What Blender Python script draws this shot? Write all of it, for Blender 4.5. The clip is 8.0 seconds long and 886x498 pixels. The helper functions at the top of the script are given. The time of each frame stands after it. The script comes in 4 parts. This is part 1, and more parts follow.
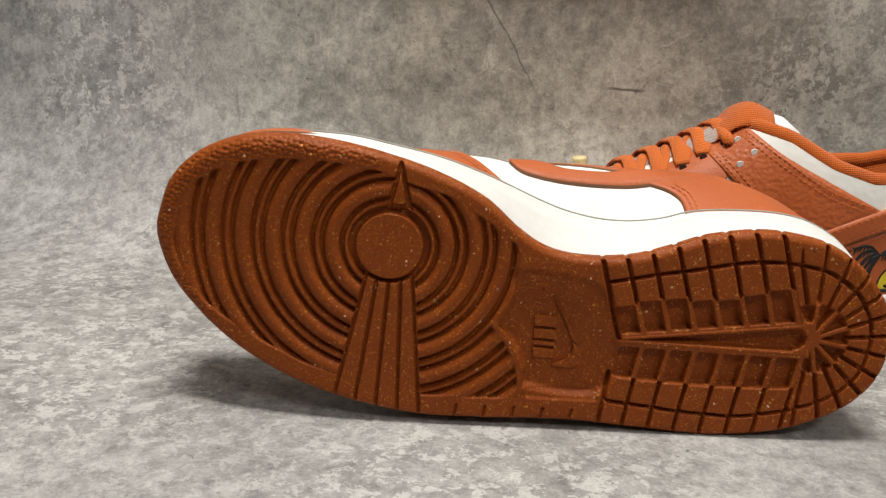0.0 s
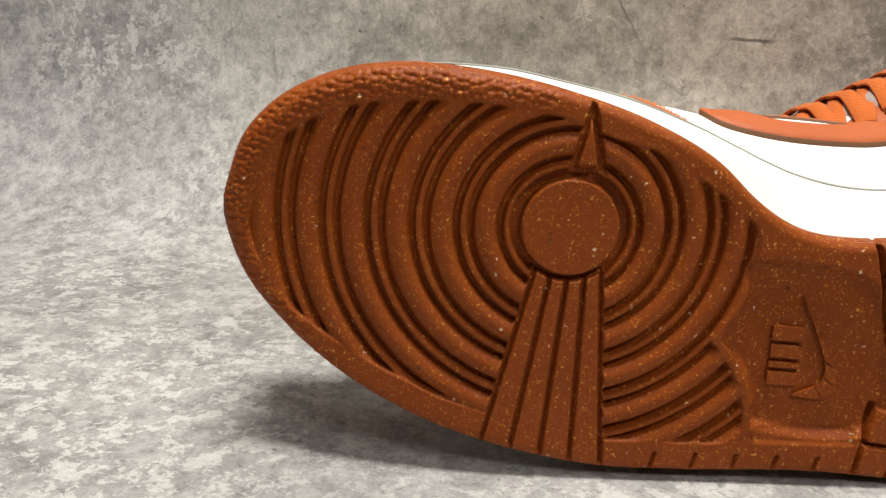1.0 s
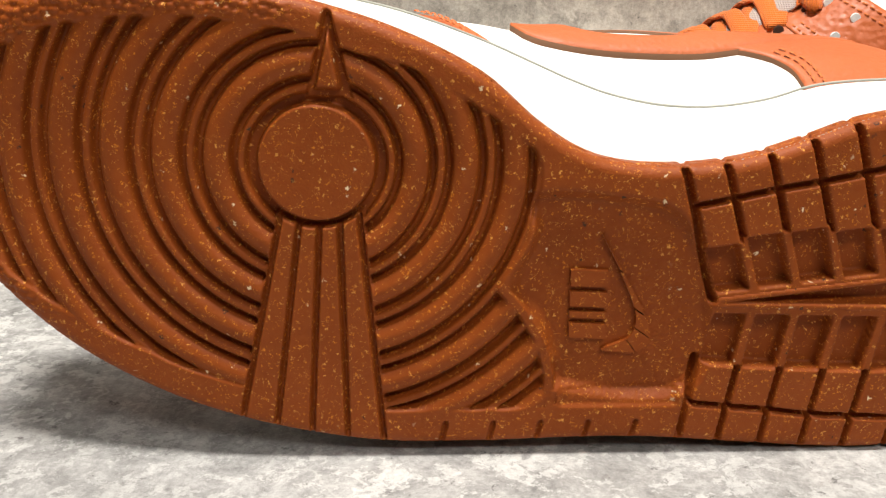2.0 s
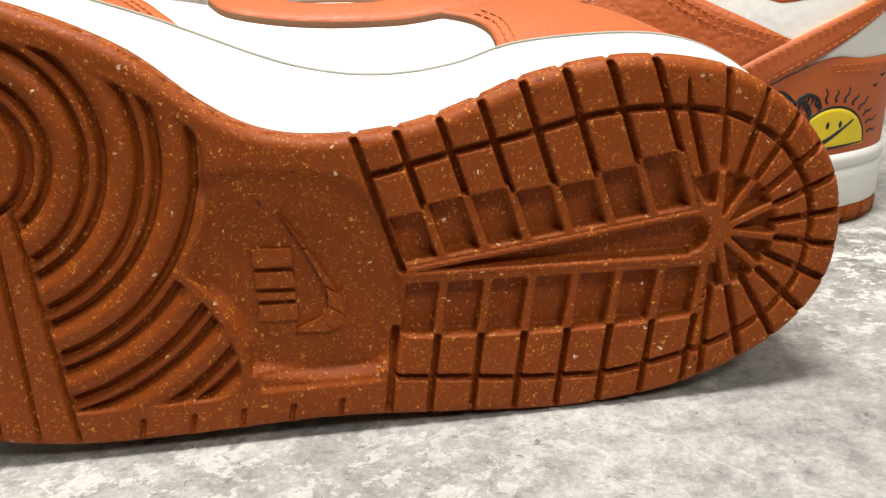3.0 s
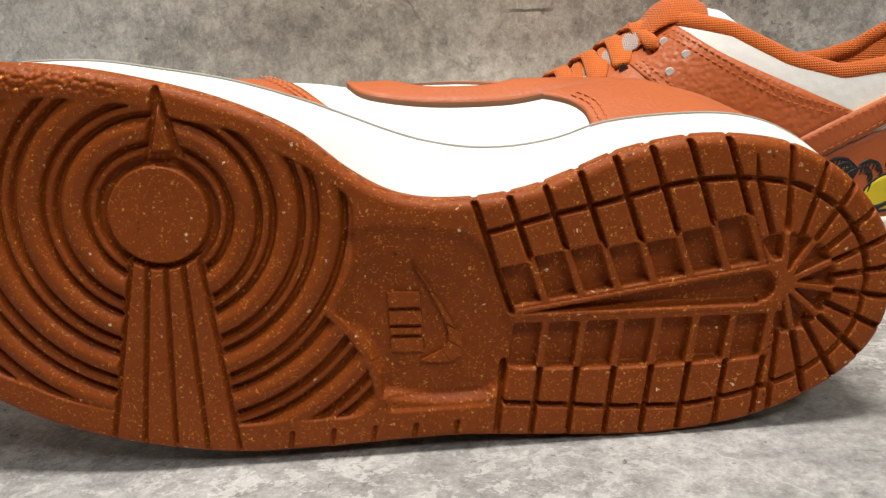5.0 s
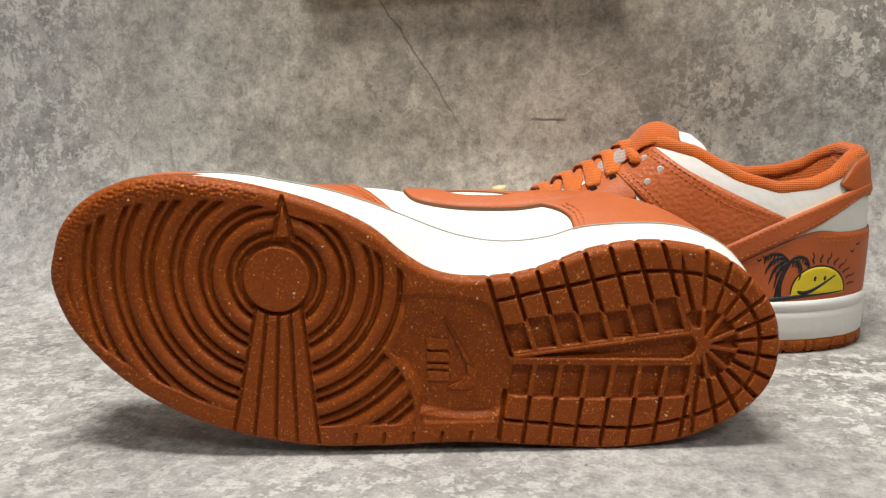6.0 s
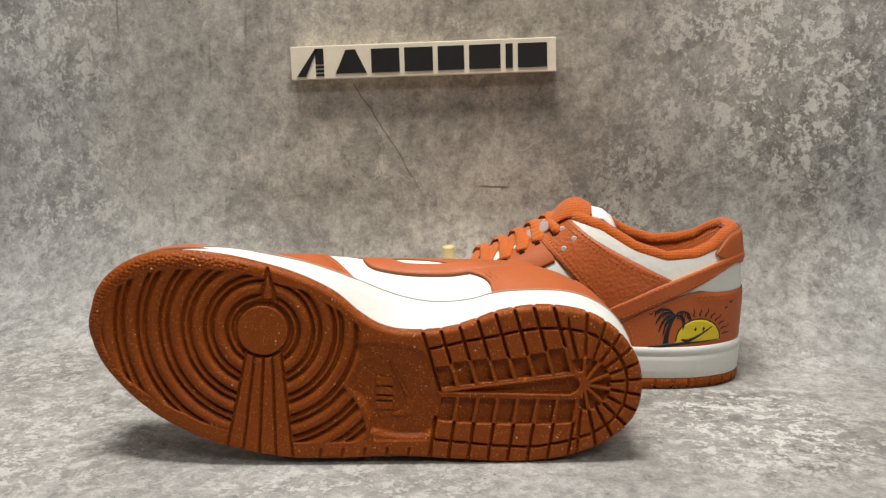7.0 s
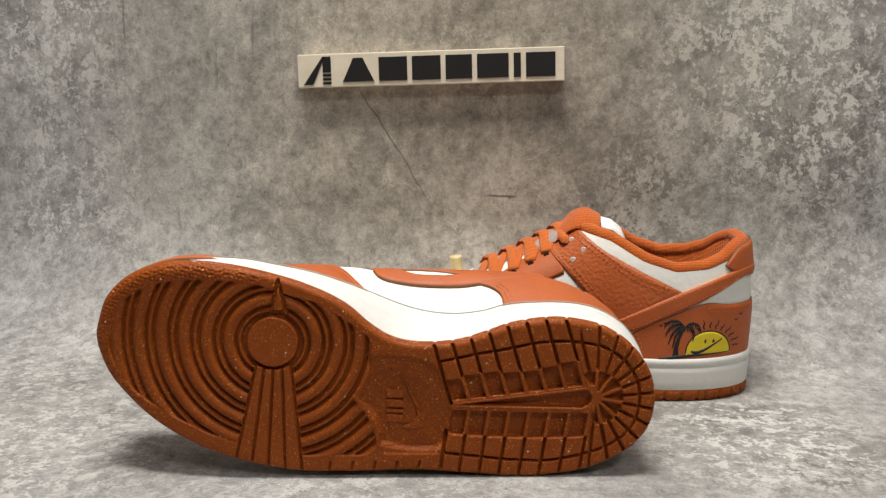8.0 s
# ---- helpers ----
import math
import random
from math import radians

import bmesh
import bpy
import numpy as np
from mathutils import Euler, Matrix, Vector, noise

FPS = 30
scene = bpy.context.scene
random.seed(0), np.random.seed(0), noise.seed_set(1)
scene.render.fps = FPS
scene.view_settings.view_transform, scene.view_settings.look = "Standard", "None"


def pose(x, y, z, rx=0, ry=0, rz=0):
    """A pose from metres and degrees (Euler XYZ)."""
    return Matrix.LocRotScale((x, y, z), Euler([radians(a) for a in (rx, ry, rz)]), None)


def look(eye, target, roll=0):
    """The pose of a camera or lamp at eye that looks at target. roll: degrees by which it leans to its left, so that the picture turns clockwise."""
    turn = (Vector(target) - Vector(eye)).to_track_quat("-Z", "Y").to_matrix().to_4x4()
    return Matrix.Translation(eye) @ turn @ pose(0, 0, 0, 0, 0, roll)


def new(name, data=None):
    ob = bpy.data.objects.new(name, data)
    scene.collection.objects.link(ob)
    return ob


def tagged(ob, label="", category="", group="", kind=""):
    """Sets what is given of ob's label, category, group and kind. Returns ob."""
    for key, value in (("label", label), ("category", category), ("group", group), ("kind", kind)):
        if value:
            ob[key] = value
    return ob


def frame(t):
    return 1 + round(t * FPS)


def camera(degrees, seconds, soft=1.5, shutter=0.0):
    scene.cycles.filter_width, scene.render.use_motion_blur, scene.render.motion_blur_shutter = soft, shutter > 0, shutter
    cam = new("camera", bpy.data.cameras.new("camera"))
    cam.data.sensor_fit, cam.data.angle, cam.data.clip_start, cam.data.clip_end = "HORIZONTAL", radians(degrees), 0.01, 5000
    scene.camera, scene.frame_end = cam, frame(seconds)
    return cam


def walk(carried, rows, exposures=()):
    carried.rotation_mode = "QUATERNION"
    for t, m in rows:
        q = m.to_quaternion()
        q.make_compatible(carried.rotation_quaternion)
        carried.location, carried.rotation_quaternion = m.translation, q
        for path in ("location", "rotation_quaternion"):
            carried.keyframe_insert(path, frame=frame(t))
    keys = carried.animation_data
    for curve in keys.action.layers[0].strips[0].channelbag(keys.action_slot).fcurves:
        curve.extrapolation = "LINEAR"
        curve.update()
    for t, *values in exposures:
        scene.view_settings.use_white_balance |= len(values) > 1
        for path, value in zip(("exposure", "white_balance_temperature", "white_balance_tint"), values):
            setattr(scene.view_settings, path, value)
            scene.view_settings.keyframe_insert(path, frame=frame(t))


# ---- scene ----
# ---- camera and its way ----
cam = camera(56.0, 8.0, soft=1.3)
PATH = [
    (0, (-0.029, 0.118, 0.163), (-0.294, 2.034, -0.345), 2.2),
    (0.5, (-0.089, 0.177, 0.147), (-0.346, 2.09, -0.378), 2.3),
    (1, (-0.104, 0.211, 0.132), (-0.33, 2.126, -0.398), 2.0),
    (2.5, (-0.01, 0.26, 0.114), (-0.184, 2.148, -0.523), -2.4),
    (3, (0.015, 0.262, 0.112), (-0.034, 2.153, -0.537), -3.2),
    (3.5, (0.064, 0.274, 0.113), (0.034, 2.16, -0.552), -4.3),
    (4, (0.07, 0.273, 0.114), (0.026, 2.167, -0.527), -5.0),
    (4.5, (0.024, 0.251, 0.118), (-0.09, 2.156, -0.481), -4.6),
    (5.8, (-0.002, 0.15, 0.146), (-0.267, 2.088, -0.267), -1.9),
    (6, (0.018, 0.118, 0.155), (-0.248, 2.061, -0.237), -1.5),
    (6.5, (0.046, 0.036, 0.185), (-0.201, 1.988, -0.178), -0.7),
    (7, (0.054, 0.016, 0.198), (-0.179, 1.972, -0.146), -0.4),
    (7.5, (0.048, 0.017, 0.2), (-0.182, 1.975, -0.135), -0.2),
    (8, (0.046, 0.019, 0.201), (-0.182, 1.978, -0.131), -0.1),
]
EXPOSURE = [(0.0, 0.14), (1.0, 0.42), (2.5, 0.86), (3.0, 0.7), (3.5, 0.48), (4.5, 0.38), (6.0, 0.38), (7.0, 0.2), (8.0, 0.18)]
walk(cam, [(t, look(eye, target, roll)) for t, eye, target, roll in PATH], EXPOSURE)

# ---- world and light ----
world = bpy.data.worlds.new("room_air")
scene.world = world
world.use_nodes = True
world.node_tree.nodes["Background"].inputs[0].default_value = (0.9, 0.92, 1.0, 1)
world.node_tree.nodes["Background"].inputs[1].default_value = 0.25


def area_lamp(name, eye, target, sx, sy, power, colour):
    data = bpy.data.lights.new(name, "AREA")
    data.shape, data.size, data.size_y, data.energy, data.color = "RECTANGLE", sx, sy, power, colour
    ob = new(name, data)
    ob.matrix_world = look(eye, target)
    return ob


area_lamp("ceiling_lamp_light", (-0.08, 0.36, 1.56), (-0.08, 0.36, 0), 0.6, 0.3, 26.5, (1.0, 0.96, 0.905))
# front fill, added to brighten upright faces; no such lamp is known
area_lamp("ceiling_lamp_light", (0.6, -0.65, 1.56), (0.5, -0.5, 0), 0.8, 0.4, 14.5, (1.0, 0.97, 0.92))


# ---- materials ----
class Nodes:
    """A small builder of node materials."""

    def __init__(self, name, rough=0.6, spec=0.5):
        self.m = bpy.data.materials.new(name)
        self.m.use_nodes = True
        self.t = self.m.node_tree
        self.b = self.t.nodes["Principled BSDF"]
        self.b.inputs["Roughness"].default_value = rough
        self.b.inputs["Specular IOR Level"].default_value = spec
        self.geo = self.t.nodes.new("ShaderNodeTexCoord").outputs["Object"]

    def link(self, a, b):
        self.t.links.new(a, b)

    def noise(self, scale, detail=4, rough=0.6, distort=0.0, where=None):
        n = self.t.nodes.new("ShaderNodeTexNoise")
        n.inputs["Scale"].default_value, n.inputs["Detail"].default_value = scale, detail
        n.inputs["Roughness"].default_value, n.inputs["Distortion"].default_value = rough, distort
        self.link(where or self.geo, n.inputs["Vector"])
        return n.outputs["Fac"]

    def cells(self, scale, feature="F1", out="Distance", where=None):
        n = self.t.nodes.new("ShaderNodeTexVoronoi")
        n.feature = feature
        n.inputs["Scale"].default_value = scale
        self.link(where or self.geo, n.inputs["Vector"])
        return n.outputs[out]

    def ramp(self, fac, *stops):
        n = self.t.nodes.new("ShaderNodeValToRGB")
        while len(n.color_ramp.elements) < len(stops):
            n.color_ramp.elements.new(0.5)
        for e, (at, c) in zip(n.color_ramp.elements, stops):
            e.position = at
            e.color = (c, c, c, 1) if isinstance(c, (int, float)) else (*c, 1)
        self.link(fac, n.inputs["Fac"])
        return n.outputs["Color"]

    def mix(self, fac, a, b, how="MIX"):
        n = self.t.nodes.new("ShaderNodeMix")
        n.data_type, n.blend_type = "RGBA", how
        for s, v in ((n.inputs[0], fac), (n.inputs[6], a), (n.inputs[7], b)):
            if isinstance(v, (int, float)):
                s.default_value = v
            elif isinstance(v, tuple):
                s.default_value = (*v, 1)
            else:
                self.link(v, s)
        return n.outputs[2]

    def maths(self, how, a, b):
        n = self.t.nodes.new("ShaderNodeMath")
        n.operation = how
        for s, v in zip(n.inputs, (a, b)):
            if isinstance(v, (int, float)):
                s.default_value = v
            else:
                self.link(v, s)
        return n.outputs[0]

    def stretch(self, sx, sy, sz):
        n = self.t.nodes.new("ShaderNodeMapping")
        n.inputs["Scale"].default_value = (sx, sy, sz)
        self.link(self.geo, n.inputs["Vector"])
        return n.outputs["Vector"]

    def wobbled(self, scale, amount):
        """The coordinates, pushed about by noise."""
        wob = self.t.nodes.new("ShaderNodeTexNoise")
        wob.inputs["Scale"].default_value = scale
        wob.inputs["Detail"].default_value = 5
        self.link(self.geo, wob.inputs["Vector"])
        sc = self.t.nodes.new("ShaderNodeVectorMath")
        sc.operation = "SCALE"
        sc.inputs[3].default_value = amount
        self.link(wob.outputs["Color"], sc.inputs[0])
        add = self.t.nodes.new("ShaderNodeVectorMath")
        add.operation = "ADD"
        self.link(self.geo, add.inputs[0])
        self.link(sc.outputs[0], add.inputs[1])
        return add.outputs[0]

    def bump(self, height, strength=0.3, distance=0.001):
        n = self.t.nodes.new("ShaderNodeBump")
        n.inputs["Strength"].default_value, n.inputs["Distance"].default_value = strength, distance
        self.link(height, n.inputs["Height"])
        if self.b.inputs["Normal"].is_linked:
            self.link(self.b.inputs["Normal"].links[0].from_socket, n.inputs["Normal"])
        self.link(n.outputs["Normal"], self.b.inputs["Normal"])

    def colour(self, c):
        if isinstance(c, tuple):
            self.b.inputs["Base Color"].default_value = (*c, 1)
        else:
            self.link(c, self.b.inputs["Base Color"])
        return self

    def rough(self, c):
        self.link(c, self.b.inputs["Roughness"])


def rubber_material(name="speckled_rubber", pebbles=False):
    """Moulded rust-brown rubber with ground-in flecks of other rubber."""
    n = Nodes(name, 0.55, 0.18)
    base = n.ramp(n.noise(35, 4), (0.3, (0.218, 0.0430, 0.0045)), (0.7, (0.278, 0.057, 0.0066)))
    base = n.mix(n.ramp(n.noise(420, 3), (0.35, 0.0), (0.7, 0.35)), base, (0.30, 0.075, 0.010))
    drift = n.ramp(n.noise(55, 3), (0.38, 0.6), (0.56, 1.0))
    for scale, size, colour, share in ((620, 0.24, (0.72, 0.32, 0.06), 0.73), (900, 0.27, (0.60, 0.19, 0.015), 0.58), (1300, 0.30, (0.62, 0.26, 0.05), 0.73),
                                       (480, 0.22, (0.84, 0.64, 0.38), 0.86), (420, 0.22, (0.05, 0.026, 0.016), 0.86)):
        where = n.t.nodes.new("ShaderNodeVectorMath")
        where.operation = "ADD"
        wob = n.t.nodes.new("ShaderNodeTexNoise")
        wob.inputs["Scale"].default_value = 900 + scale
        n.link(n.geo, wob.inputs["Vector"])
        sc = n.t.nodes.new("ShaderNodeVectorMath")
        sc.operation = "SCALE"
        sc.inputs[3].default_value = 0.0022
        n.link(wob.outputs["Color"], sc.inputs[0])
        n.link(n.geo, where.inputs[0])
        n.link(sc.outputs[0], where.inputs[1])
        spot = n.ramp(n.cells(scale, where=where.outputs[0]), (size - 0.05, 1.0), (size + 0.03, 0.0))
        pick = n.ramp(n.cells(scale, out="Color", where=where.outputs[0]), (share, 0.0), (share + 0.02, 1.0))
        base = n.mix(n.maths("MULTIPLY", drift, n.maths("MULTIPLY", spot, pick)), base, colour)
    n.colour(base)
    n.rough(n.ramp(n.noise(60, 4), (0.3, 0.46), (0.7, 0.62)))
    n.bump(n.noise(1500, 2), 0.3, 0.0004)
    n.bump(n.noise(160, 3), 0.3, 0.001)
    if pebbles:
        n.bump(n.cells(430, "SMOOTH_F1", where=n.stretch(0.8, 1.0, 1.0)), 0.9, 0.0022)
    return n.m


def leather_material(name, dark, light, grain=330, depth=0.35, rough=0.5):
    """Finished leather: creased grain, slight unevenness of the dye."""
    n = Nodes(name, rough, 0.4)
    n.colour(n.ramp(n.noise(28, 5), (0.3, dark), (0.7, light)))
    n.rough(n.ramp(n.noise(90, 3), (0.3, rough - 0.06), (0.7, rough + 0.1)))
    n.bump(n.cells(grain, "SMOOTH_F1"), depth, 0.0009)
    n.bump(n.noise(grain * 4, 2), 0.2, 0.0003)
    return n.m


def cloth_material(name, dark, light, rough=0.85, weave=900):
    """Knitted or woven cloth with a fine regular thread."""
    n = Nodes(name, rough, 0.2)
    w = n.t.nodes.new("ShaderNodeTexWave")
    w.inputs["Scale"].default_value, w.inputs["Distortion"].default_value = weave / 6.3, 0.6
    n.link(n.geo, w.inputs["Vector"])
    w2 = n.t.nodes.new("ShaderNodeTexWave")
    w2.bands_direction = "Z"
    w2.inputs["Scale"].default_value, w2.inputs["Distortion"].default_value = weave / 6.3, 0.6
    n.link(n.geo, w2.inputs["Vector"])
    both = n.maths("MULTIPLY", w.outputs["Fac"], w2.outputs["Fac"])
    n.colour(n.mix(n.ramp(n.noise(40, 4), (0.3, 0.0), (0.7, 1.0)), dark, light))
    n.bump(both, 0.7, 0.001)
    n.b.inputs["Sheen Weight"].default_value = 0.2
    return n.m


def concrete_material():
    """A printed concrete-look board: grey clouds, peeling pale and dark flakes, brushed streaks and scratches."""
    n = Nodes("concrete_board", 0.6, 0.35)
    bent = n.wobbled(14, 0.10)

    def zone(x, y, z, inner, outer):
        far = n.t.nodes.new("ShaderNodeVectorMath")
        far.operation = "DISTANCE"
        far.inputs[1].default_value = (x + 0.05, y + 0.05, z + 0.05)
        n.link(bent, far.inputs[0])
        return n.ramp(far.outputs["Value"], (inner, 1.0), (outer, 0.0))

    def either(*zones):
        out = zones[0]
        for z in zones[1:]:
            out = n.maths("MAXIMUM", out, z)
        return out

    cloud = n.ramp(n.noise(3.4, 6, 0.6, 0.4), (0.30, 0.25), (0.50, 0.32), (0.70, 0.39))
    warm = n.mix(n.ramp(n.noise(2.2, 3), (0.35, 0.0), (0.65, 1.0)), (1.0, 0.99, 0.965), (1.0, 0.955, 0.885))
    base = n.mix(1.0, cloud, warm, "MULTIPLY")
    # blotches of a sponged finish at three sizes
    base = n.mix(0.9, base, n.ramp(n.noise(13, 7, 0.66, 0.5), (0.32, 0.76), (0.68, 1.22)), "MULTIPLY")
    base = n.mix(1.0, base, n.ramp(n.noise(85, 9, 0.82, 0.3), (0.37, 0.60), (0.63, 1.34)), "MULTIPLY")
    tall = n.stretch(1.0, 1.0, 0.22)
    base = n.mix(0.45, base, n.ramp(n.noise(120, 7, 0.75, 0.2, tall), (0.34, 0.70), (0.66, 1.28)), "MULTIPLY")
    # pale worn drifts
    worn = n.maths("MULTIPLY", n.ramp(n.noise(7, 6, 0.68, 0.5), (0.50, 0.0), (0.66, 0.6)), n.ramp(n.noise(95, 10, 0.8, 0.3), (0.46, 0.0), (0.56, 1.0)))
    base = n.mix(worn, base, (0.52, 0.51, 0.49))
    # flakes: dark ground showing through, and pale skins with sharp ragged edges
    grain = n.noise(70, 12, 0.74, 0.35, n.stretch(1.0, 1.0, 0.85))
    fine = n.noise(210, 10, 0.74, 0.3)
    dark_at = either(zone(0.30, 0.737, 0.165, 0.05, 0.15), zone(0.13, 0.737, 0.125, 0.03, 0.10), zone(0.176, 0.555, 0.0, 0.02, 0.07),
                     zone(0.21, 0.49, 0.0, 0.02, 0.06), n.ramp(n.noise(4.4, 5, 0.65), (0.55, 0.0), (0.66, 0.8)))
    dark = n.ramp(n.maths("ADD", n.maths("MULTIPLY", grain, 0.55), n.maths("MULTIPLY", fine, 0.45)), (0.500, 0.0), (0.518, 0.8))
    base = n.mix(n.maths("MULTIPLY", dark_at, dark), base, (0.14, 0.132, 0.122))
    pale_at = either(zone(0.27, 0.737, 0.235, 0.06, 0.17), zone(-0.40, 0.737, 0.285, 0.05, 0.12), zone(-0.38, 0.737, 0.14, 0.03, 0.11),
                     zone(0.19, 0.53, 0.0, 0.04, 0.11), n.maths("MULTIPLY", either(zone(-0.25, 0.47, 0.0, 0.05, 0.18), zone(-0.05, 0.38, 0.0, 0.04, 0.16), zone(-0.33, 0.60, 0.0, 0.03, 0.12)), 0.75),
                     n.ramp(n.noise(5.2, 6, 0.68, 0.5), (0.56, 0.0), (0.68, 0.6)))
    other = n.noise(78, 12, 0.76, 0.3, n.stretch(0.95, 1.0, 0.8))
    skin = n.maths("ADD", n.maths("MULTIPLY", other, 0.6), n.maths("MULTIPLY", fine, 0.4))
    rim = n.ramp(skin, (0.500, 0.0), (0.515, 0.55), (0.53, 0.0))
    base = n.mix(n.maths("MULTIPLY", pale_at, rim), base, (0.13, 0.122, 0.112))
    base = n.mix(n.maths("MULTIPLY", pale_at, n.ramp(skin, (0.510, 0.0), (0.530, 0.85))), base, (0.60, 0.59, 0.56))
    pits = n.ramp(n.noise(190, 8, 0.78, 0.4), (0.35, 0.85), (0.385, 0.0))
    base = n.mix(pits, base, (0.09, 0.085, 0.08))
    # thin curved scratches and upright brush lines
    nick = n.ramp(n.cells(19, "DISTANCE_TO_EDGE", where=n.wobbled(9, 0.16)), (0.0, 0.7), (0.012, 0.0))
    some = n.ramp(n.noise(13, 4, 0.6), (0.55, 0.0), (0.62, 1.0))
    base = n.mix(n.maths("MULTIPLY", nick, some), base, (0.50, 0.49, 0.46))
    brush = n.ramp(n.noise(120, 3, 0.5, 0.0, n.stretch(1.0, 0.6, 0.06)), (0.655, 0.0), (0.70, 0.6))
    base = n.mix(n.maths("MULTIPLY", brush, n.ramp(n.noise(10, 3), (0.5, 0.0), (0.6, 1.0))), base, (0.13, 0.12, 0.11))
    # a browner tint under and round the sign
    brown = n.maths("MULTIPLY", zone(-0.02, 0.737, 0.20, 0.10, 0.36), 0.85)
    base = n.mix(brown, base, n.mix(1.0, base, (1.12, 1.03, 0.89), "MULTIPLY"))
    # two hair cracks
    xyz = n.t.nodes.new("ShaderNodeSeparateXYZ")
    n.link(n.geo, xyz.inputs[0])
    x, z = xyz.outputs[0], xyz.outputs[2]
    wob = n.maths("MULTIPLY", n.maths("SUBTRACT", n.noise(40, 4), 0.5), 0.012)
    off = n.maths("ADD", n.maths("ADD", x, n.maths("MULTIPLY", n.maths("SUBTRACT", z, 0.2014), 0.611)), n.maths("ADD", wob, 0.099))
    line = n.ramp(n.maths("MULTIPLY", n.maths("ABSOLUTE", off, 0.0), 100.0), (0.05, 0.6), (0.10, 0.0))
    reach = n.ramp(n.maths("ABSOLUTE", n.maths("SUBTRACT", z, 0.172), 0.0), (0.035, 1.0), (0.055, 0.0))
    base = n.mix(n.maths("MULTIPLY", line, reach), base, (0.07, 0.06, 0.05))
    off2 = n.maths("SUBTRACT", n.maths("ADD", z, n.maths("MULTIPLY", wob, 0.4)), 0.1265)
    line2 = n.ramp(n.maths("MULTIPLY", n.maths("ABSOLUTE", off2, 0.0), 100.0), (0.06, 0.8), (0.13, 0.0))
    reach2 = n.ramp(n.maths("ABSOLUTE", n.maths("SUBTRACT", x, 0.013), 0.0), (0.008, 1.0), (0.016, 0.0))
    base = n.mix(n.maths("MULTIPLY", line2, reach2), base, (0.07, 0.06, 0.05))
    base = n.mix(0.8, base, n.ramp(n.noise(520, 7, 0.9), (0.30, 0.60), (0.70, 1.38)), "MULTIPLY")
    n.colour(base)
    n.rough(n.ramp(n.noise(40, 5), (0.3, 0.5), (0.7, 0.75)))
    n.bump(n.noise(300, 5, 0.7), 0.2, 0.0006)
    return n.m


def plain(name, colour, rough=0.6, spec=0.4, uneven=0.08, scale=60):
    n = Nodes(name, rough, spec)
    lo = tuple(c * (1 - uneven) for c in colour)
    hi = tuple(min(1, c * (1 + uneven)) for c in colour)
    n.colour(n.ramp(n.noise(scale, 4), (0.3, lo), (0.7, hi)))
    n.bump(n.noise(scale * 12, 3), 0.12, 0.0004)
    return n.m


RUBBER = rubber_material()
PEBBLED = rubber_material("pebbled_rubber", True)
ORANGE = leather_material("orange_leather", (0.405, 0.090, 0.020), (0.46, 0.108, 0.026), 700, 0.18, 0.52)
TUMBLED = leather_material("tumbled_orange_leather", (0.405, 0.090, 0.020), (0.465, 0.110, 0.027), 420, 0.5, 0.46)
PALE_EDGE = plain("pale_leather_edge", (0.56, 0.27, 0.12), 0.7)
CUT = plain("raw_leather_edge", (0.16, 0.075, 0.035), 0.8)
WHITE = leather_material("white_leather", (0.74, 0.74, 0.73), (0.79, 0.79, 0.78), 500, 0.12, 0.55)
SUEDE = leather_material("white_leather_shell", (0.76, 0.76, 0.71), (0.84, 0.83, 0.79), 260, 0.22, 0.75)
FOAM = plain("white_midsole_rubber", (0.72, 0.715, 0.68), 0.55, 0.4, 0.03, 300)
SEAM_SHADE = plain("grey_seam_shade", (0.36, 0.36, 0.31), 0.8)
KNIT = cloth_material("orange_knit", (0.50, 0.098, 0.008), (0.60, 0.128, 0.012), 0.85, 2000)
LACE = cloth_material("orange_lace", (0.60, 0.125, 0.008), (0.70, 0.155, 0.012), 0.8, 2600)
SATIN = cloth_material("grey_tongue_cloth", (0.42, 0.33, 0.29), (0.50, 0.40, 0.36), 0.6, 2600)
THREAD = plain("orange_thread", (0.52, 0.13, 0.025), 0.7)
BEAD = plain("cream_plastic", (0.80, 0.66, 0.34), 0.4)
BLACK = plain("black_print", (0.012, 0.011, 0.011), 0.5)
YELLOW = plain("yellow_print", (0.72, 0.55, 0.02), 0.5)
HOLE_SHADE = plain("painted_hole_shade", (0.05, 0.02, 0.01), 0.9)
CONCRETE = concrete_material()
SIGN_WHITE = plain("sign_board_white", (0.74, 0.67, 0.53), 0.4)
PLASTER = plain("wall_plaster", (0.17, 0.166, 0.16), 0.9, 0.2, 0.05, 6)
WOOD = plain("table_wood", (0.30, 0.20, 0.12), 0.5, 0.4, 0.2, 12)
LAMP_WHITE = plain("lamp_housing", (0.8, 0.8, 0.8), 0.5)


# ---- mesh helpers ----
def mesh_object(name, verts, faces, material, parent=None, label="", smooth=True):
    me = bpy.data.meshes.new(name)
    me.from_pydata([tuple(v) for v in verts], [], [tuple(f) for f in faces])
    me.materials.append(material)
    if smooth:
        me.shade_smooth()
    me.update()
    ob = new(name, me)
    ob.parent = parent
    if label:
        tagged(ob, label)
    return ob


def from_bmesh(name, bm, material, parent=None, label="", smooth=False):
    bmesh.ops.recalc_face_normals(bm, faces=bm.faces)
    me = bpy.data.meshes.new(name)
    bm.to_mesh(me)
    bm.free()
    me.materials.append(material)
    if smooth:
        me.shade_smooth()
    ob = new(name, me)
    ob.parent = parent
    if label:
        tagged(ob, label)
    return ob


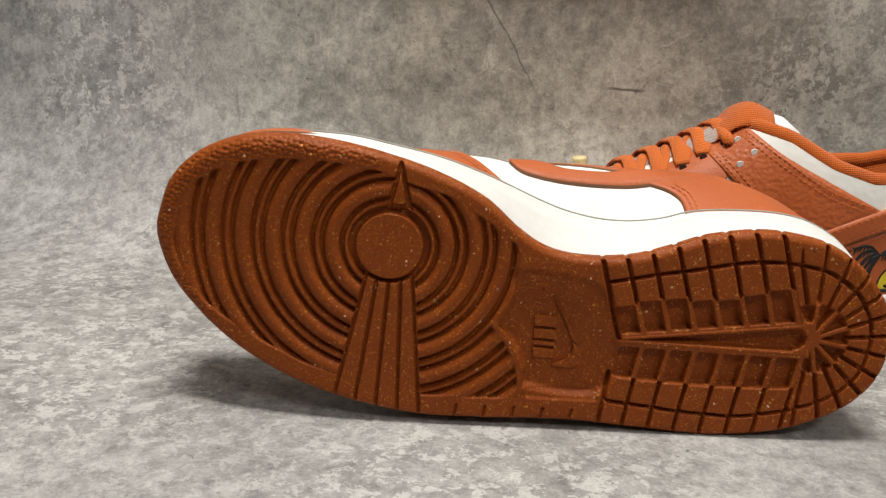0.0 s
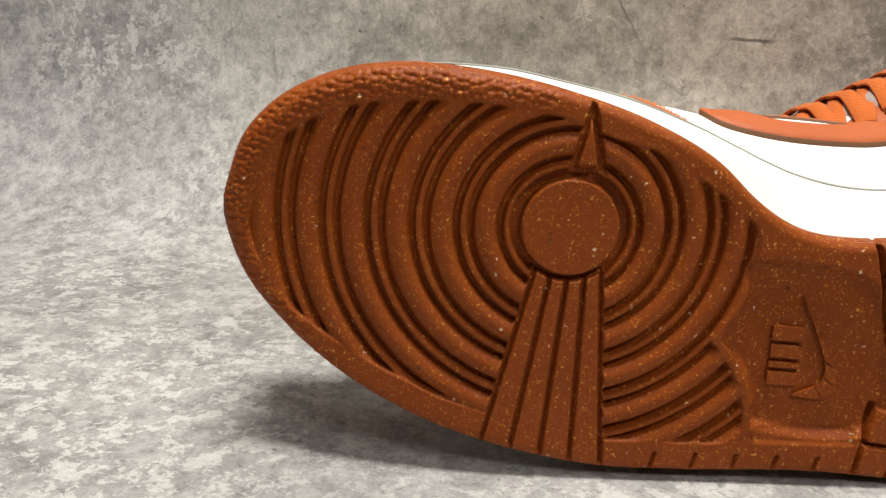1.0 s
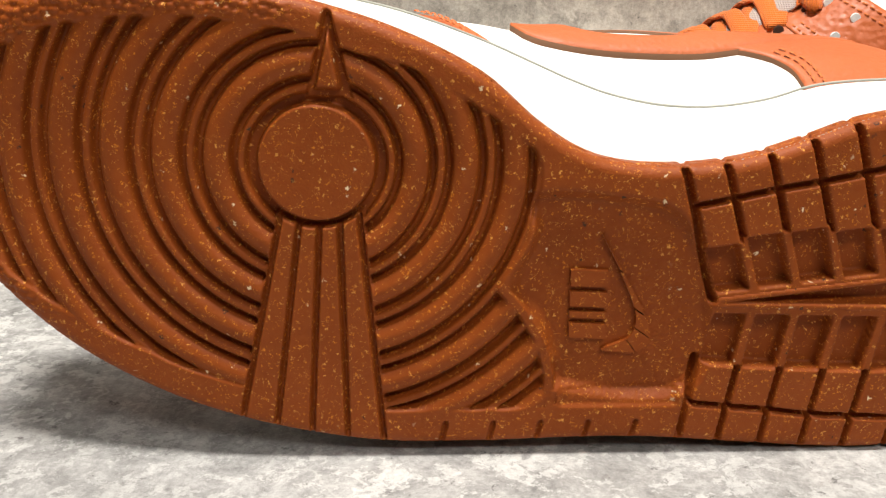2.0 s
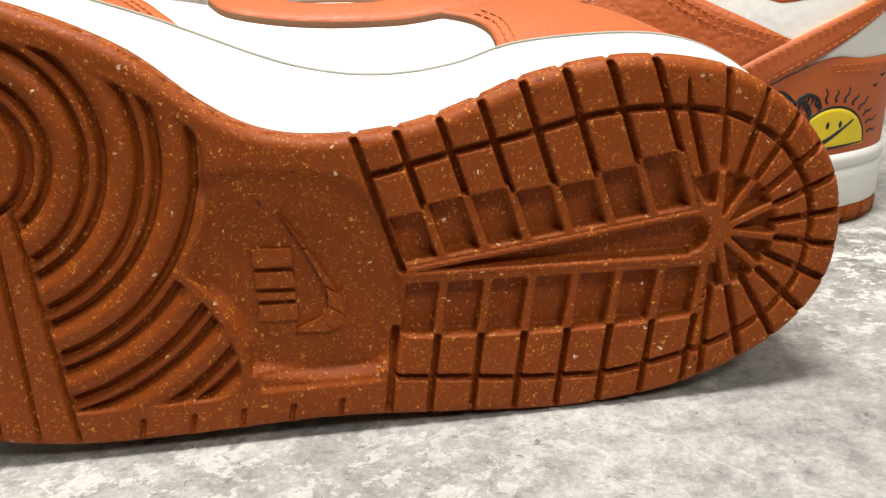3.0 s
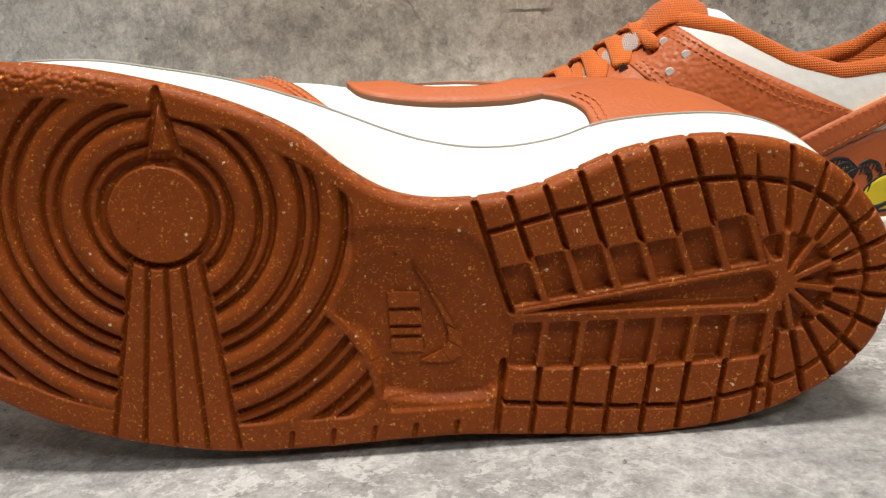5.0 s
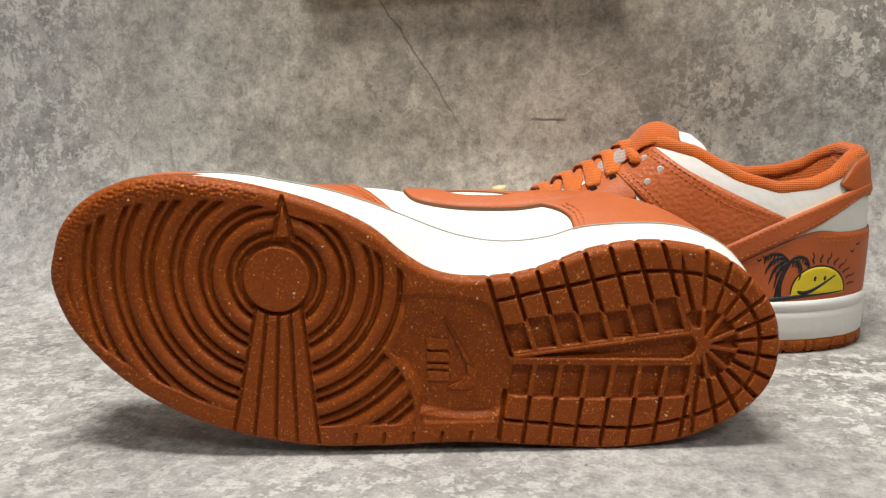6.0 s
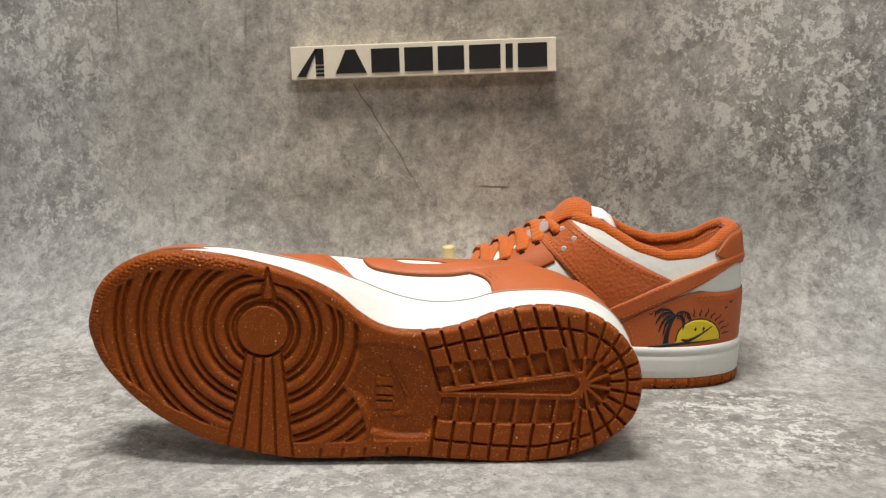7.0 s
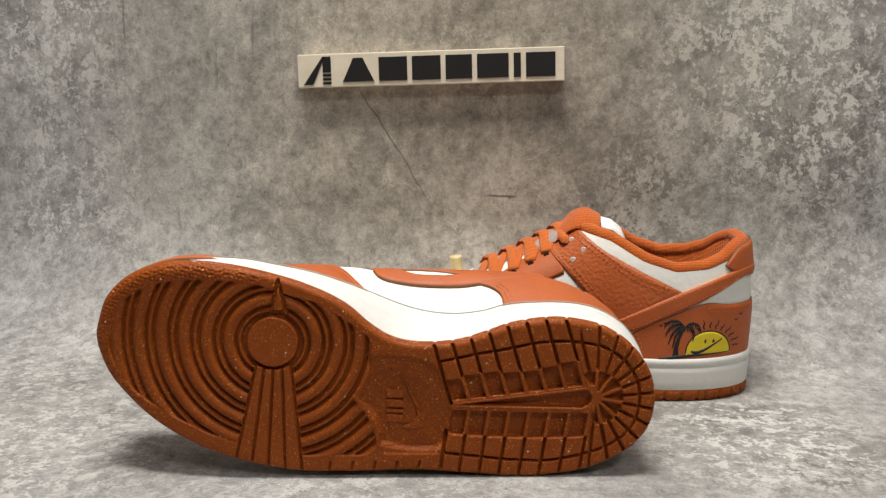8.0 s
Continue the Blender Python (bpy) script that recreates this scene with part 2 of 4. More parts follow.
def box(name, x0, x1, y0, y1, z0, z1, material, parent=None, bevel=0.0, label=""):
    bm = bmesh.new()
    bmesh.ops.create_cube(bm, size=1.0)
    for v in bm.verts:
        v.co = ((x0 + x1) / 2 + v.co.x * (x1 - x0), (y0 + y1) / 2 + v.co.y * (y1 - y0), (z0 + z1) / 2 + v.co.z * (z1 - z0))
    if bevel:
        bmesh.ops.bevel(bm, geom=list(bm.edges), offset=bevel, segments=2, affect="EDGES", profile=0.5)
    return from_bmesh(name, bm, material, parent, label)


def smooth_curve(points, per=16, closed=False):
    """A Catmull-Rom curve through 2D or 3D points."""
    p = np.array(points, float)
    n = len(p)
    out = []
    for i in range(n if closed else n - 1):
        a, b, c, d = (p[(i + k) % n] if closed else p[min(max(i + k, 0), n - 1)] for k in (-1, 0, 1, 2))
        for s in np.arange(per) / per:
            out.append(0.5 * (2 * b + (c - a) * s + (2 * a - 5 * b + 4 * c - d) * s * s + (3 * b - a - 3 * c + d) * s ** 3))
    if not closed:
        out.append(p[-1])
    return np.array(out)


def step(a, b, x):
    s = np.clip((x - a) / (b - a), 0, 1)
    return s * s * (3 - 2 * s)


def signed_distance(curve, x, y):
    """Distance of points to a closed curve, positive inside."""
    a, b = curve, np.roll(curve, -1, 0)
    d = b - a
    length = (d ** 2).sum(1)
    area = (a[:, 0] * b[:, 1] - b[:, 0] * a[:, 1]).sum()
    flat = np.stack([x.ravel(), y.ravel()], 1)
    out = np.empty(len(flat))
    for i in range(0, len(flat), 20000):
        q = flat[i:i + 20000, None, :] - a[None]
        s = np.clip((q * d).sum(2) / length, 0, 1)
        r = q - s[..., None] * d
        dist = (r ** 2).sum(2)
        out[i:i + 20000] = np.sqrt(dist.min(1))
    inside = np.zeros(len(flat), bool)
    for (x0, y0), (x1, y1) in zip(a, b):
        if y0 != y1:
            cross = ((y0 > flat[:, 1]) != (y1 > flat[:, 1])) & (flat[:, 0] < (x1 - x0) * (flat[:, 1] - y0) / (y1 - y0) + x0)
            inside ^= cross
    return np.where(inside, out, -out).reshape(x.shape)


def line_distance(points, x, y):
    best = np.full(x.shape, 1e9)
    for (x0, y0), (x1, y1) in zip(points[:-1], points[1:]):
        dx, dy = x1 - x0, y1 - y0
        s = np.clip(((x - x0) * dx + (y - y0) * dy) / (dx * dx + dy * dy), 0, 1)
        best = np.minimum(best, np.hypot(x - x0 - s * dx, y - y0 - s * dy))
    return best


# ---- the shoe: millimetres, u from toe (-) to heel (+), v to the inner side, h up from the tread ----
OUTLINE = [(-189, 36), (-187, 49), (-182, 61.5), (-171, 72), (-155, 78.3), (-138, 79.5), (-120, 77.6), (-100, 73.4), (-78, 66.6),
           (-58, 56.8), (-43.8, 44.8), (-33, 38), (-22, 35), (-8, 34.5), (6, 36.2), (20, 40.6), (34, 45.4), (54, 48.2), (72, 46.6),
           (86, 42), (99, 32.5), (108.5, 19), (111.6, 5), (110, -9), (103, -20.5), (91, -29.5), (74, -36.6), (54, -40), (34, -40.6),
           (10, -39), (-20, -37), (-56, -37.8), (-80, -37.6), (-100, -34.8), (-120, -29.8), (-138, -22.8), (-156, -12), (-172, 2.0), (-183.4, 17.5)]
WAIST = {7: 0.3, 8: 2.2, 9: 5.0, 10: 10.8, 11: 12.8, 12: 11.8, 13: 9.4, 14: 7.2, 15: 4.6, 16: 3.6, 17: 2.0, 18: 2.6, 19: 3.0, 20: 3.6, 21: 2.5}
PER = 24
SOLE = smooth_curve(OUTLINE, PER, True)
MIDTOP = smooth_curve([(u, v + WAIST.get(i, 0.0)) for i, (u, v) in enumerate(OUTLINE)], PER, True)
BELLY = {7: -4.5, 8: 1.0, 9: 9.0, 10: 18.5, 11: 25.0, 12: 27.8, 13: 27.8, 14: 25.0, 15: 20.0, 16: 14.5, 17: 10.0, 18: 6.5, 19: 4.0, 20: 3.8, 21: 2.7, 22: 0.8, 23: 0.8, 24: 0.8, 25: 0.8, 26: 1.2,
         27: 2.0, 28: 2.5, 29: 4.0, 30: 5.0, 31: 6.5, 32: 8.0, 33: 8.0, 34: 7.5, 35: 6.0, 36: 4.5, 37: 3.0}
BELLYLINE = smooth_curve([(u, v + BELLY.get(i, -8.0 if i < 7 else 0.0)) for i, (u, v) in enumerate(OUTLINE)], PER, True)
TOE_SPRING = 0.0


def spring(u):
    return TOE_SPRING * np.clip((-u - 120) / 70, 0, 2) ** 2


DISC = (-96.0, 36.0)
PITCH, FIRST = 11.75, 17.5
RINGS = [(-86, 61.5), (-98, 66), (-115, 69.1), (-134, 70.3), (-155, 68.5), (-169.5, 61.9), (-178.1, 51.6), (-181.5, 37), (-180, 25),
         (-171.5, 10.1), (-161, 1), (-152.7, -4.8), (-131, -16), (-114, -22), (-98, -27), (-80, -28.2), (-58, -28.2), (-39, -27.4), (-39, -20),
         (-40.3, -12.5), (-44.5, -3.7), (-52, 4.6), (-46, 16), (-43, 28), (-43.4, 37.1), (-50, 43.5), (-59.8, 50.3), (-73, 58)]
HEEL_RING = [(-7, 24.8), (3.5, 26.9), (14.3, 29.2), (25, 31), (35.1, 33), (45.9, 35.2), (56.7, 36.2), (68.2, 35.8), (80.5, 33.6), (88.7, 29.6),
             (95.6, 23.8), (101, 15), (103, 6.4), (102.6, -1.4), (100.4, -9.2), (95.4, -16), (90, -20.3), (83.4, -24), (72.7, -27.6),
             (60.1, -30.2), (49.1, -31.4), (28.2, -30.4), (16.7, -29), (6.9, -28), (-5.5, -26.6)]
SHANK = [(-44, 27), (-26, 26.5), (-9.6, 21.5), (-1.2, 1.2), (-5.4, -22.5), (-36.6, -21.5), (-38.2, -14), (-42, -4), (-48.5, 4.4), (-43, 18)]


def tread(u, v):
    """Height of the tread (0 at its top, negative in the grooves) and a number for each moulded piece."""
    h = np.zeros(u.shape)
    piece = np.zeros(u.shape, int)
    # forefoot rings
    r = np.hypot(u - DISC[0], v - DISC[1])
    rings = signed_distance(smooth_curve(RINGS, 6, True), u, v)
    turn = (r - FIRST) / PITCH
    k = np.floor(turn)
    f = (turn - k) * PITCH
    band = step(2.25, 3.1, f) * step(PITCH - 2.25, PITCH - 3.1, f)
    crown = 5.5 * ((f - PITCH / 2) / (PITCH / 2)) ** 2
    thin = np.maximum(step(1.3, 0.7, f), step(PITCH - 1.3, PITCH - 0.7, f))
    ring_h = -3.9 + np.maximum(band * (3.9 - crown), thin * 3.1)
    inner = r < FIRST
    ring_h = np.where(inner, -3.9 + np.maximum(step(14.3, 13.4, r) * 3.8, step(16.3, 17.0, r) * 3.1), ring_h)
    mask = step(-0.2, 0.9, rings)
    h = h * (1 - mask) + ring_h * mask
    side = np.where(u > DISC[0] - 4, 1, 0)
    piece = np.where((rings > 0.3) & (f > 1.75) & (f < PITCH - 1.75) & (k >= 0), 100 + k.astype(int) * 2 + side, piece)
    piece = np.where(r < 15.2, 10, piece)
    # four bars spread from the disc to the outer edge
    left = -105.4 - (23 - v) * 0.236
    right = -86.4 + (23 - v) * 0.074
    across = (u - left) / (right - left)
    top = v - (DISC[1] - np.sqrt(np.clip(15.4 ** 2 - (u - DISC[0]) ** 2, 0, None)))
    inbar = step(0.35, -0.35, np.maximum(np.maximum(left - 1.0 - u, u - right - 1.0), top))
    gap = np.minimum.reduce([np.abs(across - q) * (right - left) for q in (0, 0.25, 0.5, 0.75, 1)])
    bar_h = -2.8 * step(0.95, 0.4, gap)
    h = h * (1 - inbar) + bar_h * inbar
    piece = np.where((inbar > 0.5) & (across > 0) & (across < 1), 20 + np.clip(np.floor(across * 4), 0, 3).astype(int), piece)
    # pointer above the disc
    def wedge(ax, ay, bx, cx, by):
        l = (u - ax) * (ay - by) - (bx - ax) * (ay - v)
        q = (cx - ax) * (ay - v) - (u - ax) * (ay - by)
        return np.minimum(np.minimum(l / np.hypot(ay - by, bx - ax), q / np.hypot(ay - by, cx - ax)), v - by)
    outer, core = wedge(-92, 73, -97.8, -87.0, 51.2), wedge(-92.1, 66.6, -95.7, -89.6, 53.2)
    m = step(-0.4, 0.5, outer)
    h = h * (1 - m) + (-3.0 + 2.8 * step(-0.3, 0.6, core)) * m
    piece = np.where(core > -0.6, 30, piece)
    # arch plate
    plate = signed_distance(smooth_curve(SHANK, 6, True), u, v)
    h -= 3.0 * step(-2.4, 1.6, plate)
    lip = line_distance([(-52, 4.6), (-46.5, -2), (-42, -10), (-40, -18), (-39.5, -27)], u, v)
    h = np.maximum(h, 0.5 - 3.6 * step(0.7, 2.2, lip) - 6.0 * step(2.0, 2.6, lip))
    h -= 0.7 * step(0.8, -0.8, np.abs(v + 25) - 2.2) * step(1, -1, np.maximum(-37 - u, u + 7))
    # heel
    cut = u - np.where(v > 1, 0.2 - (v - 1) * 0.285, 0.2 + (v - 1) * 0.165)
    heel = cut > 0
    edge = line_distance([(-10.5, 39), (0.2, 1)], u, v)
    edge = np.minimum(edge, line_distance([(-2.5, -15), (-6.6, -42)], u, v))
    h -= 3.6 * step(1.15, 0.55, edge)
    ringline = smooth_curve(HEEL_RING, 5)
    ring = line_distance(ringline, u, v)
    h = np.minimum(h, -3.2 * step(1.0, 0.5, ring) * step(-0.5, 0.5, cut))
    closed = np.vstack([ringline, [(-12, -26), (-12, 25)]])
    within = signed_distance(closed, u, v)
    up, low = 1.4 + 0.118 * u, -0.6 - 0.03 * u
    hub = (79.0, 4.4)
    rr, an = np.hypot(u - hub[0], v - hub[1]), np.degrees(np.arctan2(v - hub[1], u - hub[0]))
    a = (u + 0.295 * (v - 25) - 3.7) / 10.85
    b = (u - 0.16 * (v + 16) - 7.9) / 11.05
    medial, lateral = (v > up) & (a < 6.11) & heel, (v < low) & (b < 6.11) & heel
    fan = heel & ~medial & ~lateral & (u > 70) & ((rr > 5.2) | (u > 79))
    # inner side
    da = np.abs(a - np.round(a)) * 10.4
    ia = np.floor(a).astype(int)
    out_v = 27 + 0.137 * (u - 3.5)
    s = (out_v - v) / (out_v - up)
    start = 0.44 - 0.05 * np.sin(ia * 1.3 + 1)
    pocket = step(0.95, 1.55, da) * step(0.0, 0.035, s - start) * step(0.965, 0.91, s) * step(0.9, 1.8, cut)
    groove = step(1.0, 0.5, da) * step(0.02, -0.02, s - start)
    h = np.where(medial, np.minimum(h, -np.maximum(4.4 * np.where(within > 0, pocket, 0), 3.8 * groove)), h)
    h = np.where(medial & (within > 0) & (s > start + 0.02), np.minimum(h, -0.35), h)
    piece = np.where(medial & (within > 0), 200 + ia, np.where(medial, 220 + ia, piece))
    # outer side
    db = np.abs(b - np.round(b)) * 10.9
    ib = np.floor(b).astype(int)
    out_l = -27.6 - 3.6 * np.sin(np.clip((u + 5) / 95, 0, 1) * np.pi)
    s = (low - v) / (low - out_l)
    pocket = step(0.95, 1.55, db) * step(0.05, 0.10, s) * step(0.575, 0.535, s) * step(0.9, 1.8, cut)
    groove = step(1.0, 0.5, db) * step(0.54, 0.58, s)
    h = np.where(lateral, np.minimum(h, -np.maximum(4.4 * np.where(within > 0, pocket, 0), 3.8 * groove)), h)
    h = np.where(lateral & (within > 0) & (s < 0.54), np.minimum(h, -0.35), h)
    piece = np.where(lateral & (within > 0), 240 + ib, np.where(lateral, 260 + ib, piece))
    # rays round the back of the heel
    q = (88.0 - an) / 16.6
    iq = np.floor(q).astype(int)
    dq = np.abs(q - np.round(q)) * np.radians(16.6) * rr
    odd = np.where(np.mod(np.round(q), 2) == 0, 15.5, 13.5)
    groove = step(1.1, 0.5, dq) * step(odd - 1, odd + 1, rr)
    even = np.abs(q / 2 - np.round(q / 2)) * 2 * np.radians(16.6) * rr
    hollow = step(0.8, 1.5, even) * step(3.2, 4.6, rr) * step(15.5, 13.5, rr)
    hollow = np.where(u < 79, hollow * step(0.8, 1.6, np.maximum(v - up, low - v)), hollow)
    h = np.where(fan, np.minimum(h, -np.maximum(3.2 * groove, 3.8 * hollow)), h)
    piece = np.where(fan & (within > 0), 280 + iq, np.where(fan, 300 + iq, piece))
    # long hollow in the middle of the heel
    end = np.where(u > 72, 4.6 - np.hypot(u - 72, v - 4.1), 9.0)
    slot = np.minimum(np.minimum(up - 1.5 - v, v - low - 1.5), np.minimum(end, cut - 2))
    h = np.minimum(h, -4.2 * step(-0.5, 0.9, slot))
    # short nicks along the outer edge of the arch
    for i in range(5):
        n = line_distance([(-66 + 12.2 * i, -32), (-68.5 + 12.2 * i, -42)], u, v)
        h = np.minimum(h, -1.7 * step(0.8, 0.35, n))
    return h, piece, rings


def pebbles(u, v):
    """Low rounded grains, irregular in place and size."""
    a, b = u / 2.1, v / 1.7
    best = np.full(u.shape, 9.0)
    for i in (-1, 0, 1):
        for j in (-1, 0, 1):
            p, q = np.floor(a) + i, np.floor(b) + j
            x = p + 0.5 + 0.36 * np.sin(p * 12.99 + q * 78.2) + 0.5 * np.mod(q, 2) - 0.25
            y = q + 0.5 + 0.34 * np.sin(p * 39.3 + q * 11.1)
            best = np.minimum(best, np.hypot(a - x, b - y))
    return 0.75 * np.clip(1 - (best / 0.66) ** 2, 0, 1)


def build_sole(sgn, root, fine):
    """Rubber outsole with its moulded tread."""
    res = 0.36 if fine else 0.5
    us, vs = np.arange(-192, 114, res), np.arange(-43, 82, res)
    u, v = np.meshgrid(us, vs, indexing="ij")
    d = signed_distance(SOLE[::2], u, v)
    h, piece, rings = tread(u, v)
    # pebbled toe bumper
    toe = step(-98, -104, u) * step(0.5, -1.5, rings) * step(-6, 8, v) * step(0.2, 1.2, d)
    h += (pebbles(u, v) - 0.35) * toe
    rng = np.random.RandomState(4)
    grit = rng.rand(*u.shape) - 0.5
    h += 0.36 * grit * step(-44, -40, u) * step(0, -5, u) * step(-28, -24, v) * step(26, 20, v)
    rim = 3.0 + 2.6 * step(-96, -125, u) * step(-14, 10, v)
    e = np.clip(d, 0, rim)
    h = h * step(0.0, 1.5, d) - (rim - np.sqrt(np.clip(rim ** 2 - (rim - e) ** 2, 0, None))) * 0.9
    # draw the border onto the outline
    gu, gv = np.gradient(d, res)
    g = np.hypot(gu, gv) + 1e-9
    pull = np.where((d < 0.55 * res) & (d > -1.6 * res), -d, 0.0)
    x, y = u + gu / g * pull, v + gv / g * pull
    z = -h + spring(x)
    keep = d > -0.8 * res
    cell = keep[:-1, :-1] & keep[1:, :-1] & keep[:-1, 1:] & keep[1:, 1:]
    lab = piece[:-1, :-1] if fine else np.zeros(cell.shape, int)
    idx = np.arange(u.size).reshape(u.shape)
    for val in np.unique(lab[cell]):
        sel = cell & (lab == val)
        if val and sel.sum() < 40:
            lab = np.where(sel, 0, lab)
    for val in np.unique(lab[cell]):
        i, j = np.nonzero(cell & (lab == val))
        quad = np.stack([idx[i, j], idx[i + 1, j], idx[i + 1, j + 1], idx[i, j + 1]], 1)
        used, inv = np.unique(quad, return_inverse=True)
        quad = inv.reshape(quad.shape)
        if sgn > 0:
            quad = quad[:, ::-1]
        pts = np.stack([x.ravel()[used], sgn * y.ravel()[used], z.ravel()[used]], 1) * 0.001
        name = "outsole" if val == 0 else "disc" if val == 10 else "forefoot_bar" if val < 30 else "pointer" if val == 30 else "tread_ring" if val < 200 else "heel_lug"
        mesh_object(name, pts, quad.tolist(), RUBBER, root, "rust-brown speckled rubber tread" if val == 0 else "")
    # wall of the outsole, nicked where the grooves run out
    c = SOLE
    nx = np.roll(c, -1, 0) - np.roll(c, 1, 0)
    nx /= np.linalg.norm(nx, axis=1)[:, None]
    nrm = np.stack([nx[:, 1], -nx[:, 0]], 1)
    if signed_distance(c, *(c[:1] + nrm[:1] * 2).T)[0] < 0:
        nrm = -nrm
    probe = c + nrm * 2.6
    hp, _, _ = tread(probe[:, 0], probe[:, 1])
    nick = np.where((c[:, 0] > -75) | ((c[:, 1] < -20) & (c[:, 0] > -120)), np.clip(-hp, 0, 2.4), 0) * 0.4
    rows = []
    for hh, inset, bite in ((2.7, 0.02, 1), (3.6, -0.25, 1), (5.5, -0.4, 0.9), (7.2, -0.2, 0.6), (8.2, 0.5, 0.2)):
        p = c + nrm * (inset + bite * nick)[:, None]
        tall = 1 + 1.3 * step(-140, -172, p[:, 0]) * step(2.0, 8.0, hh)
        soft = 2.34 * step(-96, -125, p[:, 0]) * step(-14, 10, p[:, 1]) * (8.2 - hh) / 5.5
        rows.append(np.stack([p[:, 0], sgn * p[:, 1], hh * tall + soft + spring(p[:, 0])], 1) * 0.001)
    loft("outsole_wall", rows, PEBBLED if fine else RUBBER, root, sgn)


def loft(name, rows, material, root, sgn, label="", closed=True):
    """Skin over rows of points of equal number."""
    n, m = len(rows), len(rows[0])
    faces = []
    for i in range(n - 1):
        for j in range(m if closed else m - 1):
            k = (j + 1) % m
            q = [i * m + j, i * m + k, (i + 1) * m + k, (i + 1) * m + j]
            faces.append(q if sgn < 0 else q[::-1])
    return mesh_object(name, np.vstack(rows), faces, material, root, label)


# heights along the shoe
AT = np.array([-190, -170, -150, -125, -100, -75, -50, -25, -10, 10, 34, 54, 73, 89, 100, 112], float)
TOP = np.array([50, 57, 62, 67, 74, 85, 98, 110, 117, 111, 97, 91, 93, 98, 105, 110], float)
CROWN = np.array([50, 57, 62, 67, 74, 85, 98, 112, 125, 140, 142, 140, 142, 150, 158, 165], float)
MIDDLE = np.array([37, 38, 37, 33, 27, 22, 17, 13, 11, 9, 7, 6, 5, 4, 4, 4], float)
BASE = 29.5


def surface(j, h, off=0.0):
    """Point of the upper over place j of the plan, at height h, pushed out by off."""
    base, mid = MIDTOP[j % len(MIDTOP)], BELLYLINE[j % len(BELLYLINE)]
    cu = min(max(mid[0], -152.0), 74.0)
    cv, crown = np.interp(mid[0], AT, MIDDLE), np.interp(mid[0], AT, CROWN)
    hm = BASE + min(30.0, (crown - BASE) * 0.45)
    centre = np.array([cu, cv])
    inward = (centre - base) / np.linalg.norm(centre - base)
    foot = base + inward * 1.5
    if h < hm:
        s = (h - BASE) / (hm - BASE)
        s = min(max(s, 0), 1)
        s = 0.6 * s + 0.4 * (1 - (1 - s) ** 2)
        p = foot + (mid - foot) * s
    else:
        s = min((h - hm) / (crown - hm), 1.0)
        p = centre + (mid - centre) * max(1 - s ** 2.2, 0) ** (1 / 2.2)
    p = p - inward * off
    return np.array([p[0], p[1], h + spring(p[0])])


def plan_index(u, side):
    """Place in the plan of a point u along one side: +1 inner, -1 outer."""
    n = len(BELLYLINE)
    tip, toe = int(np.argmax(BELLYLINE[:, 0])), int(np.argmin(BELLYLINE[:, 0]))
    ids = np.arange(toe, tip + 1) if side > 0 else np.arange(toe + n, tip - 1, -1)
    uu = np.maximum.accumulate(BELLYLINE[ids % n, 0])
    return float(np.interp(u, uu + np.arange(len(uu)) * 1e-7, ids))


def on_side(u, h, side, off=0.0):
    f = plan_index(u, side)
    j = int(math.floor(f))
    return surface(j, h, off) * (1 - f + j) + surface(j + 1, h, off) * (f - j)


def panel(name, low, high, side, thick, material, root, sgn, rim=None, cols=40, rows=10, label="", lift=0.0):
    """Overlay between a lower and an upper line (u, h), lying on one side of the upper."""
    low, high = smooth_curve(low, 6), smooth_curve(high, 6)
    def along(c):
        t = np.linspace(0, len(c) - 1, cols + 1)
        return np.stack([np.interp(t, np.arange(len(c)), c[:, k]) for k in (0, 1)], 1)
    a, b = along(low), along(high)
    verts, faces, rimfaces = [], [], []
    for i in range(cols + 1):
        for j in range(rows + 1):
            p = a[i] + (b[i] - a[i]) * j / rows
            edge = min(i, cols - i, j, rows - j)
            verts.append(on_side(p[0], p[1], side, lift + thick * (0.75 if edge == 0 else 1.0)))
    def at(i, j):
        return i * (rows + 1) + j
    for i in range(cols):
        for j in range(rows):
            faces.append([at(i, j), at(i + 1, j), at(i + 1, j + 1), at(i, j + 1)])
    border = [at(i, 0) for i in range(cols)] + [at(cols, j) for j in range(rows)] + [at(i, rows) for i in range(cols, 0, -1)] + [at(0, j) for j in range(rows, 0, -1)]
    start = len(verts)
    flat = [a[i] for i in range(cols)] + [a[cols] + (b[cols] - a[cols]) * j / rows for j in range(rows)] + [b[i] for i in range(cols, 0, -1)] + [a[0] + (b[0] - a[0]) * j / rows for j in range(rows, 0, -1)]
    for p in flat:
        verts.append(on_side(p[0], p[1], side, -0.6))
    m = len(border)
    for i in range(m):
        k = (i + 1) % m
        rimfaces.append([border[i], start + i, start + k, border[k]])
    verts = np.array(verts) * (0.001, 0.001 * sgn, 0.001)
    ob = mesh_object(name, verts, faces + rimfaces, material, root, label)
    if rim:
        ob.data.materials.append(rim)
        for i in range(len(faces), len(faces) + len(rimfaces)):
            ob.data.polygons[i].material_index = 1
    fix_normals(ob)
    return ob


def fix_normals(ob):
    bm = bmesh.new()
    bm.from_mesh(ob.data)
    bmesh.ops.recalc_face_normals(bm, faces=bm.faces)
    bm.to_mesh(ob.data)
    bm.free()


